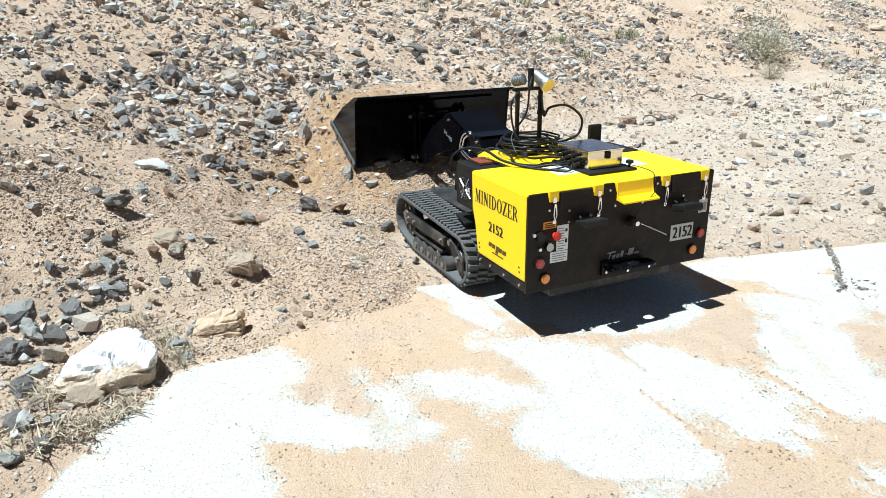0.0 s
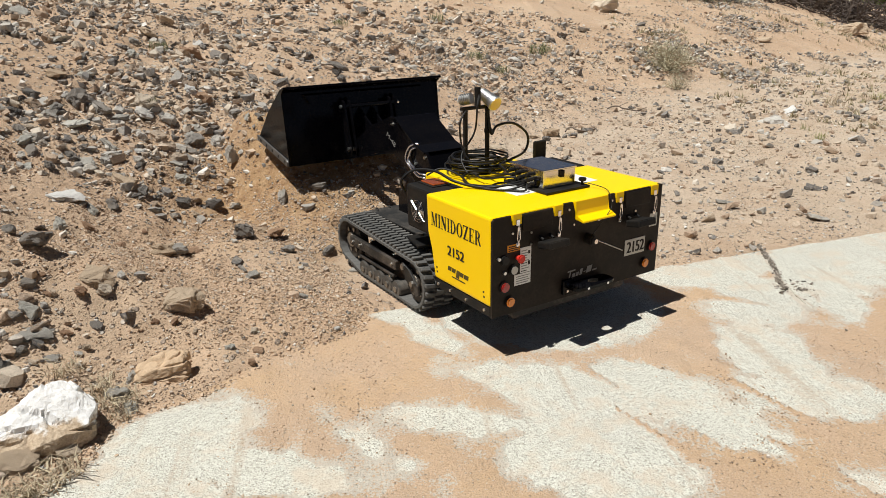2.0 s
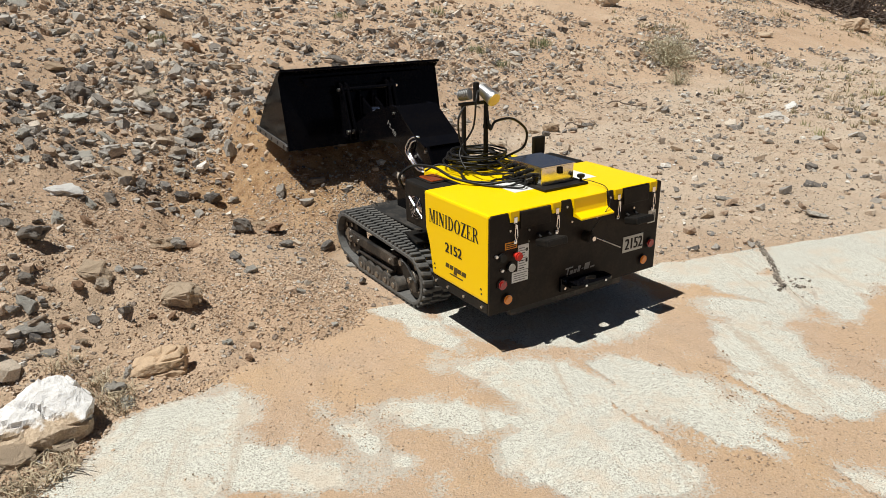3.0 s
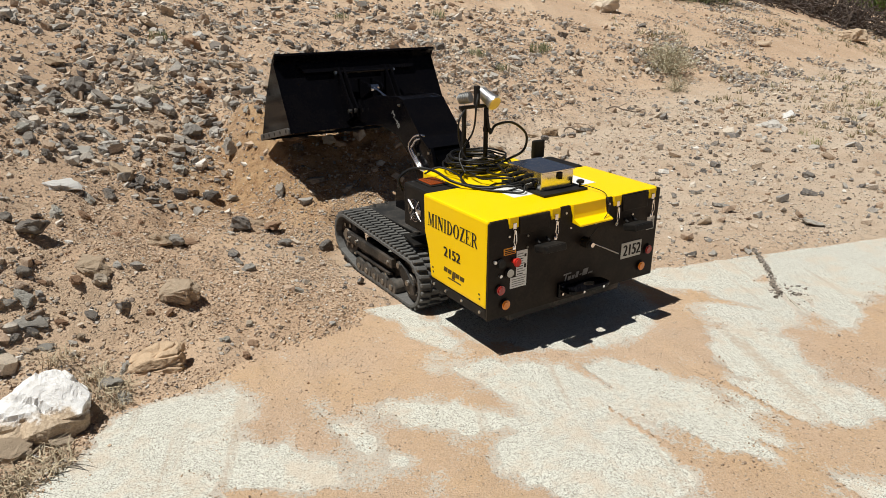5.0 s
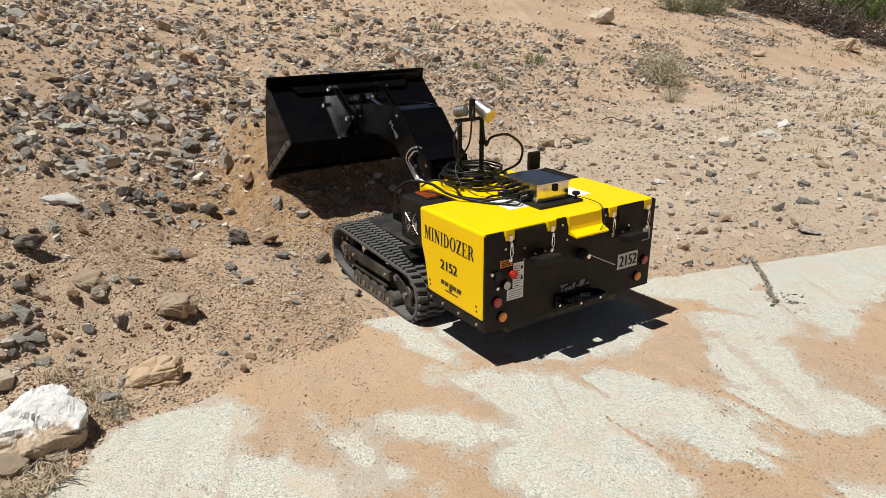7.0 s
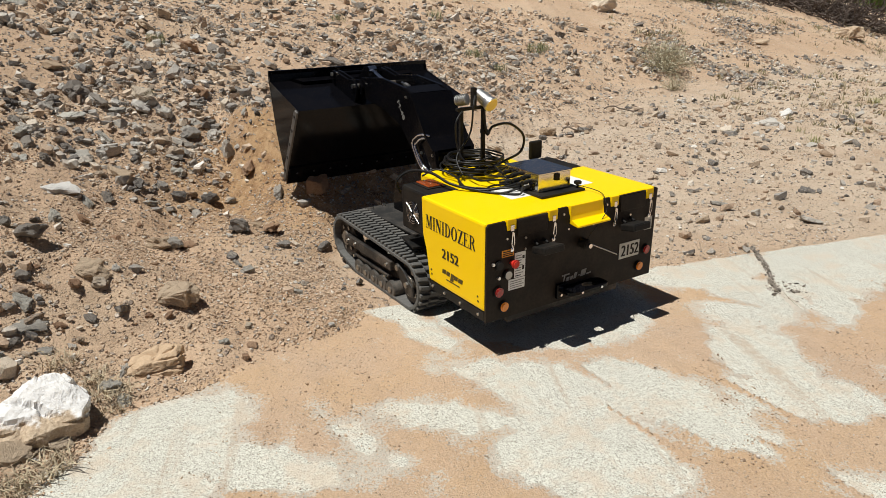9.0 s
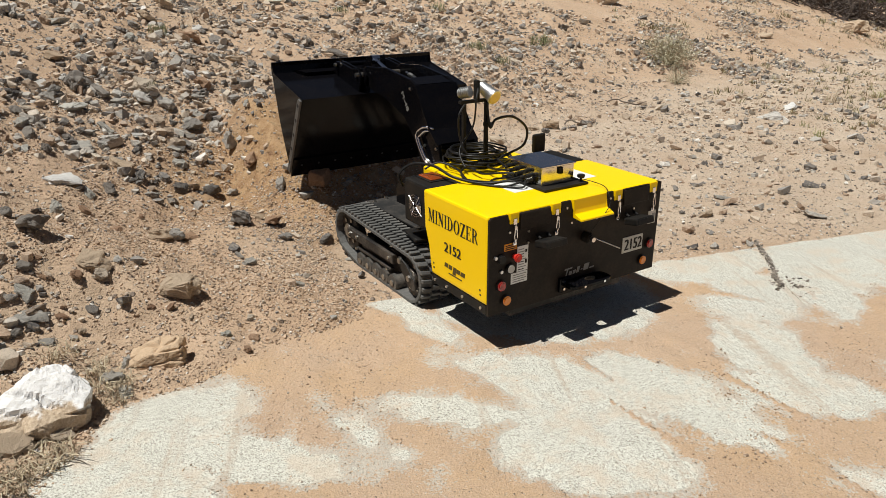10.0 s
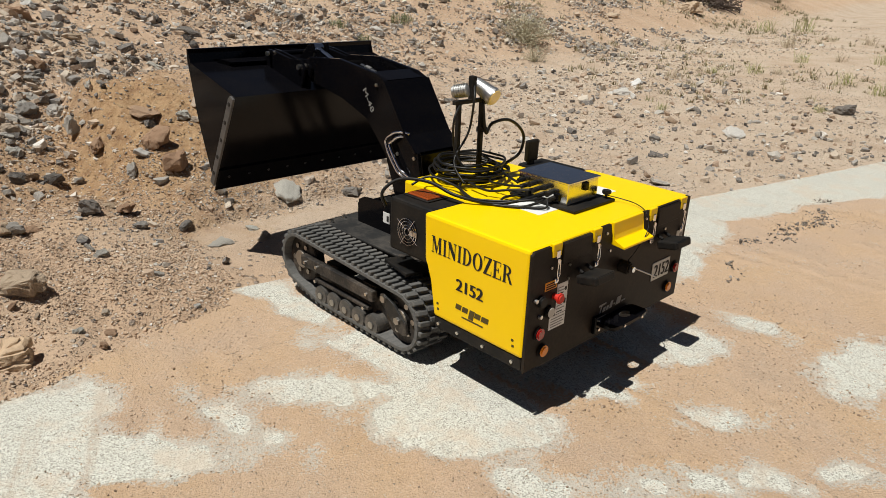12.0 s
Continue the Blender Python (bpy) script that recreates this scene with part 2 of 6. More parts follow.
DARK_GRAVEL = stone_material("dark gravel", [(0.0, (0.08, 0.07, 0.06)), (0.5, (0.19, 0.165, 0.14)), (0.85, (0.33, 0.29, 0.25)), (1.0, (0.55, 0.5, 0.45))], island=True)
YELLOW = paint("yellow gloss paint", (0.97, 0.64, 0.0), 0.32, 0.03, (0.7, 0.5, 0.2), 0.08, shine=0.2)
BLACK = paint("black gloss paint", (0.003, 0.003, 0.004), 0.11, 0.008, coat=0.0, shine=0.14)
WORN = paint("worn grey steel", (0.07, 0.068, 0.066), 0.42, 0.4, (0.3, 0.25, 0.2), shine=0.5)
SATIN = paint("dark brown satin panel", (0.013, 0.0095, 0.0075), 0.48, 0.06, shine=0.16)
MATT = paint("matt black plastic", (0.007, 0.007, 0.007), 0.55, 0.06, shine=0.22)
DUSTY = paint("dusty black steel", (0.014, 0.0135, 0.013), 0.5, 0.55, (0.26, 0.21, 0.165), shine=0.35)
DECK = paint("dusty deck steel", (0.025, 0.025, 0.025), 0.5, 0.5, (0.18, 0.155, 0.13), shine=0.3)
RUBBER = rubber_material()
WORN_HUB = metal("worn steel hub", (0.4, 0.38, 0.35), 0.42)
ROLLER = paint("dusty bare steel roller", (0.07, 0.066, 0.06), 0.5, 0.6, (0.3, 0.25, 0.2), shine=0.4)
STEEL = metal("brushed steel", (0.62, 0.6, 0.56), 0.28)
POLISHED = metal("polished stainless steel", (0.68, 0.67, 0.65), 0.17)
CHROME = metal("chrome", (0.8, 0.8, 0.82), 0.12)
DULL_ALU = metal("dull grey aluminium", (0.36, 0.36, 0.35), 0.5)
ALU = metal("cast aluminium", (0.7, 0.7, 0.7), 0.38)
CABLE = paint("black cable sheath", (0.008, 0.008, 0.008), 0.4, 0.03)
RED = lens_material("red lens", (0.34, 0.01, 0.007))
AMBER = lens_material("amber lens", (0.8, 0.24, 0.006))
BEACON = lens_material("orange beacon lens", (0.3, 0.06, 0.01))
WHITE = paint("white vinyl", (0.75, 0.75, 0.73), 0.5, 0.1)
PLATE = paint("pale grey number plate", (0.55, 0.54, 0.5), 0.45, 0.2)
INK = paint("black ink", (0.01, 0.01, 0.01), 0.55, 0.05)
BROWN_INK = paint("brown ink", (0.08, 0.055, 0.01), 0.55, 0.05)
GREY_INK = paint("grey ink", (0.24, 0.24, 0.23), 0.5, 0.05)
ORANGE = paint("orange warning vinyl", (0.75, 0.3, 0.02), 0.5, 0.1)
RED_PLASTIC = paint("red plastic", (0.6, 0.03, 0.02), 0.35, 0.05)
AMBER_GLASS = lens_material("yellowed lamp lens", (0.75, 0.55, 0.16))
STRAW = straw_material("dry straw", (0.24, 0.185, 0.12), (0.58, 0.49, 0.34))
SAGE = straw_material("dry sage leaf", (0.34, 0.32, 0.21), (0.62, 0.57, 0.42))
GRASS = straw_material("yellow-green grass", (0.16, 0.19, 0.05), (0.42, 0.4, 0.16))
DULL_GRASS = straw_material("dull dry grass", (0.14, 0.13, 0.06), (0.42, 0.35, 0.21))
WEED = straw_material("grey-green leaf", (0.12, 0.14, 0.06), (0.27, 0.28, 0.15))
GREEN = straw_material("fresh green leaf", (0.07, 0.12, 0.02), (0.16, 0.24, 0.06))
BRUSHWOOD = straw_material("dark dead wood", (0.05, 0.035, 0.03), (0.13, 0.1, 0.08))
TWIG = straw_material("grey dead twig", (0.12, 0.09, 0.07), (0.26, 0.21, 0.16))


# Mesh helpers.
def mesh_of(bm, name, smooth=False):
    me = bpy.data.meshes.new(name)
    bm.to_mesh(me)
    bm.free()
    if smooth:
        me.shade_smooth()
    return me


def part(name, bm, material, parent, label="", smooth=False):
    me = bm if isinstance(bm, bpy.types.Mesh) else mesh_of(bm, name, smooth)
    if not me.materials:
        me.materials.append(material)
    ob = new(name, me)
    ob.parent = parent
    return tagged(ob, label)


def fresh():
    return bmesh.new()


def box(x0, x1, y0, y1, z0, z1, bevel=0.0, bm=None):
    own = bmesh.new()
    bmesh.ops.create_cube(own, size=1.0)
    for v in own.verts:
        v.co = Vector((x0 + (v.co.x + 0.5) * (x1 - x0), y0 + (v.co.y + 0.5) * (y1 - y0), z0 + (v.co.z + 0.5) * (z1 - z0)))
    return joined(own, bm, bevel)


def joined(own, bm, bevel=0.0, segments=2):
    if bevel:
        bmesh.ops.bevel(own, geom=own.edges[:], offset=bevel, segments=segments, affect="EDGES", profile=0.5)
    bmesh.ops.recalc_face_normals(own, faces=own.faces[:])
    if bm is None:
        return own
    me = bpy.data.meshes.new("piece")
    own.to_mesh(me)
    own.free()
    bm.from_mesh(me)
    bpy.data.meshes.remove(me)
    return bm


def prism(profile, x0, x1, bevel=0.0, bm=None):
    """A solid with the (y, z) outline, from x0 to x1."""
    own = bmesh.new()
    a = [own.verts.new((x0, y, z)) for y, z in profile]
    b = [own.verts.new((x1, y, z)) for y, z in profile]
    own.faces.new(a), own.faces.new(b[::-1])
    for i in range(len(a)):
        j = (i + 1) % len(a)
        own.faces.new((a[i], b[i], b[j], a[j]))
    return joined(own, bm, bevel)


def rod(p, q, r, seg=12, bm=None, r2=None, bevel=0.0):
    own = bmesh.new()
    p, q = Vector(p), Vector(q)
    m = Matrix.Translation((p + q) / 2) @ (q - p).to_track_quat("Z", "Y").to_matrix().to_4x4()
    bmesh.ops.create_cone(own, cap_ends=True, segments=seg, radius1=r, radius2=r if r2 is None else r2, depth=(q - p).length, matrix=m)
    if bevel:
        rims = [e for e in own.edges if any(len(f.verts) > 4 for f in e.link_faces)]
        bmesh.ops.bevel(own, geom=rims, offset=bevel, segments=2, affect="EDGES")
    return joined(own, bm)


def smooth_line(points, steps=6, closed=False):
    pts = [Vector(p) for p in points]
    n, out = len(pts), []
    for i in range(n if closed else n - 1):
        a, b, c, d = (pts[(i + k) % n] if closed else pts[min(max(i + k, 0), n - 1)] for k in (-1, 0, 1, 2))
        for s in range(steps):
            t = s / steps
            out.append(0.5 * ((2 * b) + (c - a) * t + (2 * a - 5 * b + 4 * c - d) * t * t + (3 * b - a - 3 * c + d) * t ** 3))
    return out if closed else out + [pts[-1]]


def tube(points, r, seg=8, bm=None, closed=False):
    own = bmesh.new()
    rings, n = [], len(points)
    up = Vector((0.13, 0.21, 0.97))
    for i, p in enumerate(points):
        a = points[(i - 1) % n] if closed or i else points[0]
        b = points[(i + 1) % n] if closed or i < n - 1 else points[-1]
        way = (b - a).normalized()
        side = way.cross(up)
        side = side.normalized() if side.length > 1e-4 else Vector((1, 0, 0))
        top = side.cross(way)
        rings.append([own.verts.new(p + r * (math.cos(k * math.tau / seg) * side + math.sin(k * math.tau / seg) * top)) for k in range(seg)])
    for i in range(n if closed else n - 1):
        u, v = rings[i], rings[(i + 1) % n]
        for k in range(seg):
            own.faces.new((u[k], u[(k + 1) % seg], v[(k + 1) % seg], v[k]))
    if not closed:
        own.faces.new(rings[0]), own.faces.new(rings[-1])
    return joined(own, bm)


def moved(bm, m):
    bmesh.ops.transform(bm, matrix=m, verts=bm.verts[:])
    return bm


def lettering(name, body, height, width, m, material, parent, depth=0.0012, weight=1.0):
    """Words as a thin mesh, fitted to a width and height, lower left corner at m."""
    data = bpy.data.curves.new(name, "FONT")
    data.body, data.size = body, 1.0
    ob = new(name, data)
    me = bpy.data.meshes.new_from_object(ob)
    bpy.data.objects.remove(ob)
    bpy.data.curves.remove(data)
    xs, ys = [v.co.x for v in me.vertices], [v.co.y for v in me.vertices]
    for v in me.vertices:
        v.co = m @ Vector(((v.co.x - min(xs)) / (max(xs) - min(xs)) * width, (v.co.y - min(ys)) / (max(ys) - min(ys)) * height, depth))
    bold = bmesh.new()
    bold.from_mesh(me)
    for k, d in ((1, 0.16), (2, 0.32)):
        start = len(bold.verts)
        bold.from_mesh(me)
        bold.verts.ensure_lookup_table()
        shift = m.to_3x3() @ Vector((d * 0.2 * weight * height, 0, 0.0003 * k))
        for v in bold.verts[start:]:
            v.co += shift
    bold.to_mesh(me)
    bold.free()
    return part(name, me, material, parent)


def serif_letter(c):
    """Width and pieces of a capital with thick stems, thin strokes and serifs, one unit high."""
    bar = lambda x0, x1, y0, y1: [(x0, y0), (x1, y0), (x1, y1), (x0, y1)]

    def bowl(cx, cy, rx, ry, ix, iy, a, b):
        turns = [radians(a + (b - a) * k / 20) for k in range(21)]
        edge = [((cx + rx * math.cos(q), cy + ry * math.sin(q)), (cx + ix * math.cos(q), cy + iy * math.sin(q))) for q in turns]
        return [[edge[k][0], edge[k + 1][0], edge[k + 1][1], edge[k][1]] for k in range(20)]

    stem = [bar(0.09, 0.29, 0, 1)]
    if c == "I":
        return 0.38, stem + [bar(0, 0.38, 0, 0.05), bar(0, 0.38, 0.95, 1)]
    if c == "N":
        return 0.86, [bar(0.11, 0.18, 0, 1), bar(0.68, 0.75, 0, 1), [(0.06, 1), (0.75, 0), (0.62, 0), (0.06, 0.82)], [(0.06, 1), (0.3, 1), (0.75, 0.25), (0.75, 0)], bar(0, 0.29, 0, 0.05), bar(0, 0.28, 0.95, 1), bar(0.57, 0.86, 0.95, 1)]
    if c == "M":
        return 1.04, [bar(0.11, 0.18, 0, 1), bar(0.75, 0.95, 0, 1), [(0.08, 1), (0.32, 1), (0.58, 0.2), (0.47, 0)], [(0.47, 0), (0.53, 0), (0.82, 1), (0.74, 1)], bar(0, 0.29, 0, 0.05), bar(0.66, 1.04, 0, 0.05), bar(0, 0.3, 0.95, 1), bar(0.74, 1.04, 0.95, 1)]
    if c == "D":
        return 0.86, stem + [bar(0, 0.32, 0, 0.05), bar(0, 0.32, 0.95, 1)] + bowl(0.29, 0.5, 0.55, 0.5, 0.33, 0.44, -90, 90)
    if c == "O":
        return 0.9, bowl(0.45, 0.5, 0.45, 0.51, 0.22, 0.45, 0, 360)
    if c == "Z":
        return 0.72, [bar(0, 0.72, 0.93, 1), bar(0, 0.05, 0.74, 1), [(0.47, 0.95), (0.71, 0.95), (0.25, 0.05), (0.01, 0.05)], bar(0, 0.72, 0, 0.07), bar(0.67, 0.72, 0, 0.27)]
    if c == "E":
        return 0.74, stem + [bar(0, 0.69, 0.94, 1), bar(0.64, 0.69, 0.75, 1), bar(0.29, 0.5, 0.47, 0.53), bar(0.47, 0.52, 0.37, 0.63), bar(0, 0.74, 0, 0.06), bar(0.69, 0.74, 0, 0.27)]
    return 0.88, stem + [bar(0, 0.38, 0, 0.05), bar(0, 0.32, 0.95, 1), [(0.36, 0.5), (0.55, 0.52), (0.88, 0), (0.66, 0)]] + bowl(0.29, 0.735, 0.44, 0.265, 0.23, 0.21, -90, 90)


def serif_word(name, word, height, width, m, material, parent, depth=0.0012):
    bm, x = fresh(), 0.0
    shapes = [serif_letter(c) for c in word]
    total = sum(w for w, _ in shapes) + 0.1 * (len(word) - 1)
    for w, pieces in shapes:
        for k, piece in enumerate(pieces):
            bm.faces.new([bm.verts.new(m @ Vector(((x + px) / total * width, py * height, depth + 0.00003 * k))) for px, py in piece])
        x += w + 0.1
    return part(name, bm, material, parent)


# The lie of the land.
def lattice(ix, iy, k):
    h = (ix.astype(np.int64) * 374761393 + iy.astype(np.int64) * 668265263 + k * 974711) & 0x7FFFFFFF
    h = ((h ^ (h >> 13)) * 1274126177) & 0x7FFFFFFF
    h = h ^ (h >> 16)
    return (h & 0xFFFF) / 65535.0


def value_noise(x, y, k):
    ix, iy = np.floor(x), np.floor(y)
    u, v = x - ix, y - iy
    u, v = u * u * (3 - 2 * u), v * v * (3 - 2 * v)
    a, b = lattice(ix, iy, k), lattice(ix + 1, iy, k)
    c, d = lattice(ix, iy + 1, k), lattice(ix + 1, iy + 1, k)
    return (a + (b - a) * u) * (1 - v) + (c + (d - c) * u) * v - 0.5


def fbm(x, y, size, octaves, k):
    x, y = np.asarray(x, float), np.asarray(y, float)
    total, amp = 0.0, 1.0
    for i in range(octaves):
        total = total + amp * value_noise(x / size + 17.3 * i, y / size - 9.1 * i, k + i)
        size, amp = size * 0.5, amp * 0.5
    return total


def blob(x, y, cx, cy, a, b, turn):
    """1 at the centre of an ellipse, 0 on its rim, negative outside."""
    c, s = np.cos(np.radians(turn)), np.sin(np.radians(turn))
    u, v = (x - cx) * c + (y - cy) * s, -(x - cx) * s + (y - cy) * c
    return 1 - np.sqrt((u / a) ** 2 + (v / b) ** 2)


def bump(x, y, cx, cy, a, b, turn):
    d = 1 - blob(x, y, cx, cy, a, b, turn)
    return np.exp(-d * d)

TOE_Y = [-30, 1.6, 2.2, 2.6, 2.75, 3.1, 3.3, 3.6, 4.3, 5.0, 6.0, 8.0, 10.0, 11.3, 16.0, 40.0]
TOE_X = [-4, -1.15, -1.05, -0.95, -0.68, -0.32, 0.0, 0.04, -0.26, -0.15, 0.3, 2.2, 4.4, 6.0, 13.0, 50.0]
RISE_D = [0, 0.5, 0.85, 1.05, 1.3, 2.2, 3.0, 4.0, 8.0, 30.0]
RISE_Z = [0, 0.06, 0.12, 0.19, 0.30, 0.72, 1.03, 1.4, 2.7, 7.6]


def bank(x, y):
    """Height of the rocky bank over the slab."""
    x = x + 0.12 * fbm(x, y, 1.1, 2, 5)
    d = np.interp(y, TOE_Y, TOE_X) - x
    d = d * np.interp(y, [5.5, 8.5], [1.0, 0.72])
    z = np.interp(d, RISE_D, RISE_Z) * np.interp(y, [6, 9, 11.5, 16], [1.0, 0.9, 0.68, 0.62])
    rough = np.clip(d / 0.5, 0, 1)
    return z + rough * (0.10 * fbm(x, y, 1.3, 3, 11) + 0.05 * fbm(x, y, 0.22, 3, 21) + 0.02 * fbm(x, y, 0.07, 2, 25))


def heaps(x, y):
    """Dug sand round the bucket and spoil beside the track."""
    u, v = 0.906 * (x - 1.1) + 0.4226 * (y - 3.1), -0.4226 * (x - 1.1) + 0.906 * (y - 3.1)
    ramp = np.interp(v, [1.74, 2.2, 2.31, 2.7, 2.87, 3.3, 3.6, 5.0, 6.5], [0.0, 0.23, 0.30, 0.49, 0.56, 0.67, 0.71, 0.4, 0.0])
    ramp = ramp * np.clip((u + 0.95) / 0.45, 0, 1) * np.clip((1.35 - u) / 0.7, 0, 1)
    ramp = ramp + np.clip(ramp / 0.1, 0, 1) * (0.06 * fbm(x, y, 0.4, 4, 51) + 0.03 * fbm(x, y, 0.1, 2, 55))
    low = bank(x, y)
    return np.maximum(ramp, low) - low + 0.09 * bump(x, y, -0.78, 4.35, 0.4, 0.5, 0)


# Bare places in the sand film on the slab: centre, half axes, turn.
BARE_NEAR = [
    (-0.72, 2.42, 0.32, 0.25, 60), (-0.36, 2.19, 0.34, 0.095, -22), (-0.85, 2.12, 0.28, 0.16, 0), (-0.80, 1.80, 0.40, 0.28, 0),
    (0.63, 2.80, 0.25, 0.08, -8), (0.86, 2.46, 0.46, 0.27, -62), (0.86, 2.06, 0.34, 0.22, -20), (0.38, 2.42, 0.24, 0.085, -17),
    (0.03, 2.27, 0.11, 0.03, -56), (0.94, 1.65, 0.12, 0.06, -46), (1.33, 2.42, 0.44, 0.23, -58), (1.79, 1.78, 0.12, 0.055, -20),
    (1.60, 1.48, 0.40, 0.07, -12), (0.28, 3.36, 0.42, 0.06, -61), (0.49, 2.77, 0.14, 0.05, -54), (0.10, 3.58, 0.20, 0.10, -30),
]
BARE_FAR = [
    (1.94, 2.78, 0.33, 0.22, 80), (1.88, 2.38, 0.30, 0.18, -10), (2.09, 3.18, 0.22, 0.12, -17), (2.22, 3.85, 0.48, 0.25, 12),
    (2.32, 3.50, 0.20, 0.30, 20), (2.95, 3.76, 0.52, 0.36, 47), (2.68, 3.25, 0.24, 0.10, 60), (3.95, 4.15, 0.85, 0.33, 13),
    (5.50, 4.47, 1.30, 0.45, 13), (2.66, 1.93, 0.30, 0.13, 31), (2.51, 2.37, 0.12, 0.05, -46), (1.05, 3.45, 0.60, 0.55, 0),
]
SAND_SPOT = (0.52, 2.51, 0.18, 0.10, -29)
# Where the tracks have dragged sand along, metres across from the loader's middle line.
DRAGGED = (-0.35, -0.22, -0.02, 0.23)


def slab_back(x):
    return 3.92 + 0.2125 * (x - 1.88) + 0.05 * fbm(x, 0 * x, 0.5, 3, 60)


def film(x, y):
    """Sand lying on the slab, in metres; below zero the slab is bare."""
    open_ = np.max([blob(x, y, *row) * min(row[2], row[3]) for row in BARE_NEAR + BARE_FAR], axis=0)
    open_ = np.minimum(open_, -0.10 * blob(x, y, *SAND_SPOT))
    ragged = open_ + 0.055 * fbm(x, y, 0.3, 5, 70) + 0.06 * fbm(x, y, 0.07, 2, 75)
    across, along = 0.906 * (x - 1.1) + 0.4226 * (y - 3.1), -0.4226 * (x - 1.1) + 0.906 * (y - 3.1)
    across = across + 0.02 * fbm(x, y, 0.5, 2, 78)
    for k, u in enumerate(DRAGGED):
        line = np.exp(-((across - u) / 0.013) ** 2) * (along < 0.1)
        ragged = ragged - 0.20 * line * np.clip(0.4 + 1.6 * value_noise(across / 0.06 + 3 * k, along / 0.35, 80), 0, 1)
    ragged = ragged - 0.035 * (along < 0.1) * np.clip(3.0 * value_noise(across / 0.035, along / 0.8, 82), 0, 1) * np.exp(-((across + 0.05) / 0.5) ** 2)
    z = -0.068 * ragged
    return np.clip(z, -0.012, 0.005) + np.where(z > 0.002, 0.003 * fbm(x, y, 0.12, 3, 90), 0)


def slab_fall(y):
    """The slab falls gently towards the bank."""
    return -0.012 * (np.clip(y, -6, 6) - 2.2)


def under_machine(x, y, margin=0.0):
    """1 where the loader's tracks and belly stand, 0 well outside."""
    u, v = 0.906 * (x - 1.1) + 0.4226 * (y - 3.1), -0.4226 * (x - 1.1) + 0.906 * (y - 3.1)
    return np.clip((0.72 + margin - np.abs(u)) / 0.12, 0, 1) * np.clip((v - 0.1) / 0.15, 0, 1) * np.clip((1.76 - v) / 0.10, 0, 1)


def ground_height(x, y):
    x, y = np.asarray(x, float), np.asarray(y, float)
    hill = (bank(x, y) + heaps(x, y)) * (1 - under_machine(x, y))
    on_slab = np.clip((slab_back(x) - y) / 0.04, 0, 1)
    dirt = 0.012 + 0.03 * fbm(x, y, 0.8, 4, 31) + 0.012 * fbm(x, y, 0.15, 2, 33)
    far = np.clip((np.hypot(x, y) - 20) / 80, 0, 1)
    dirt = dirt + far * 1.5 * fbm(x, y, 30, 3, 35)
    dirt = dirt * (1 - 0.9 * under_machine(x, y))
    flat = on_slab * film(x, y) + (1 - on_slab) * dirt + slab_fall(y)
    lift = np.clip((hill - 0.004) / 0.02, 0, 1)
    return np.where(hill > 0.004, flat * (1 - lift) + (hill + 0.004) * lift, flat)


def spread(dense, step, reach):
    """Coordinates, close together over a stretch and ever wider apart beyond it."""
    a, b = dense
    out = list(np.arange(a, b, step))
    d = step
    while out[-1] < reach[1]:
        d *= 1.12
        out.append(out[-1] + d)
    d = step
    while out[0] > reach[0]:
        d *= 1.12
        out.insert(0, out[0] - d)
    return np.array(out)


def build_ground():
    xs, ys = spread((-2.3, 4.2), 0.022, (-350, 350)), spread((1.3, 6.6), 0.022, (-350, 350))
    gx, gy = np.meshgrid(xs, ys)
    co = np.stack([gx, gy, ground_height(gx, gy)], -1).reshape(-1, 3)
    nx, ny = len(xs), len(ys)
    i = np.arange(nx * ny).reshape(ny, nx)
    quads = np.stack([i[:-1, :-1], i[:-1, 1:], i[1:, 1:], i[1:, :-1]], -1).reshape(-1, 4)
    me = mesh_from("ground", co, quads)
    me.materials.append(SAND)
    me.shade_smooth()
    tagged(new("ground", me), "sandy tan soil rising to a stony bank", "ground", kind="structure")


def mesh_from(name, co, faces):
    me = bpy.data.meshes.new(name)
    n, k = len(faces), faces.shape[1]
    me.vertices.add(len(co)), me.loops.add(n * k), me.polygons.add(n)
    me.vertices.foreach_set("co", np.asarray(co, np.float32).ravel())
    me.loops.foreach_set("vertex_index", faces.astype(np.int32).ravel())
    me.polygons.foreach_set("loop_start", np.arange(0, n * k, k, dtype=np.int32))
    me.update(calc_edges=True)
    me.validate()
    return me


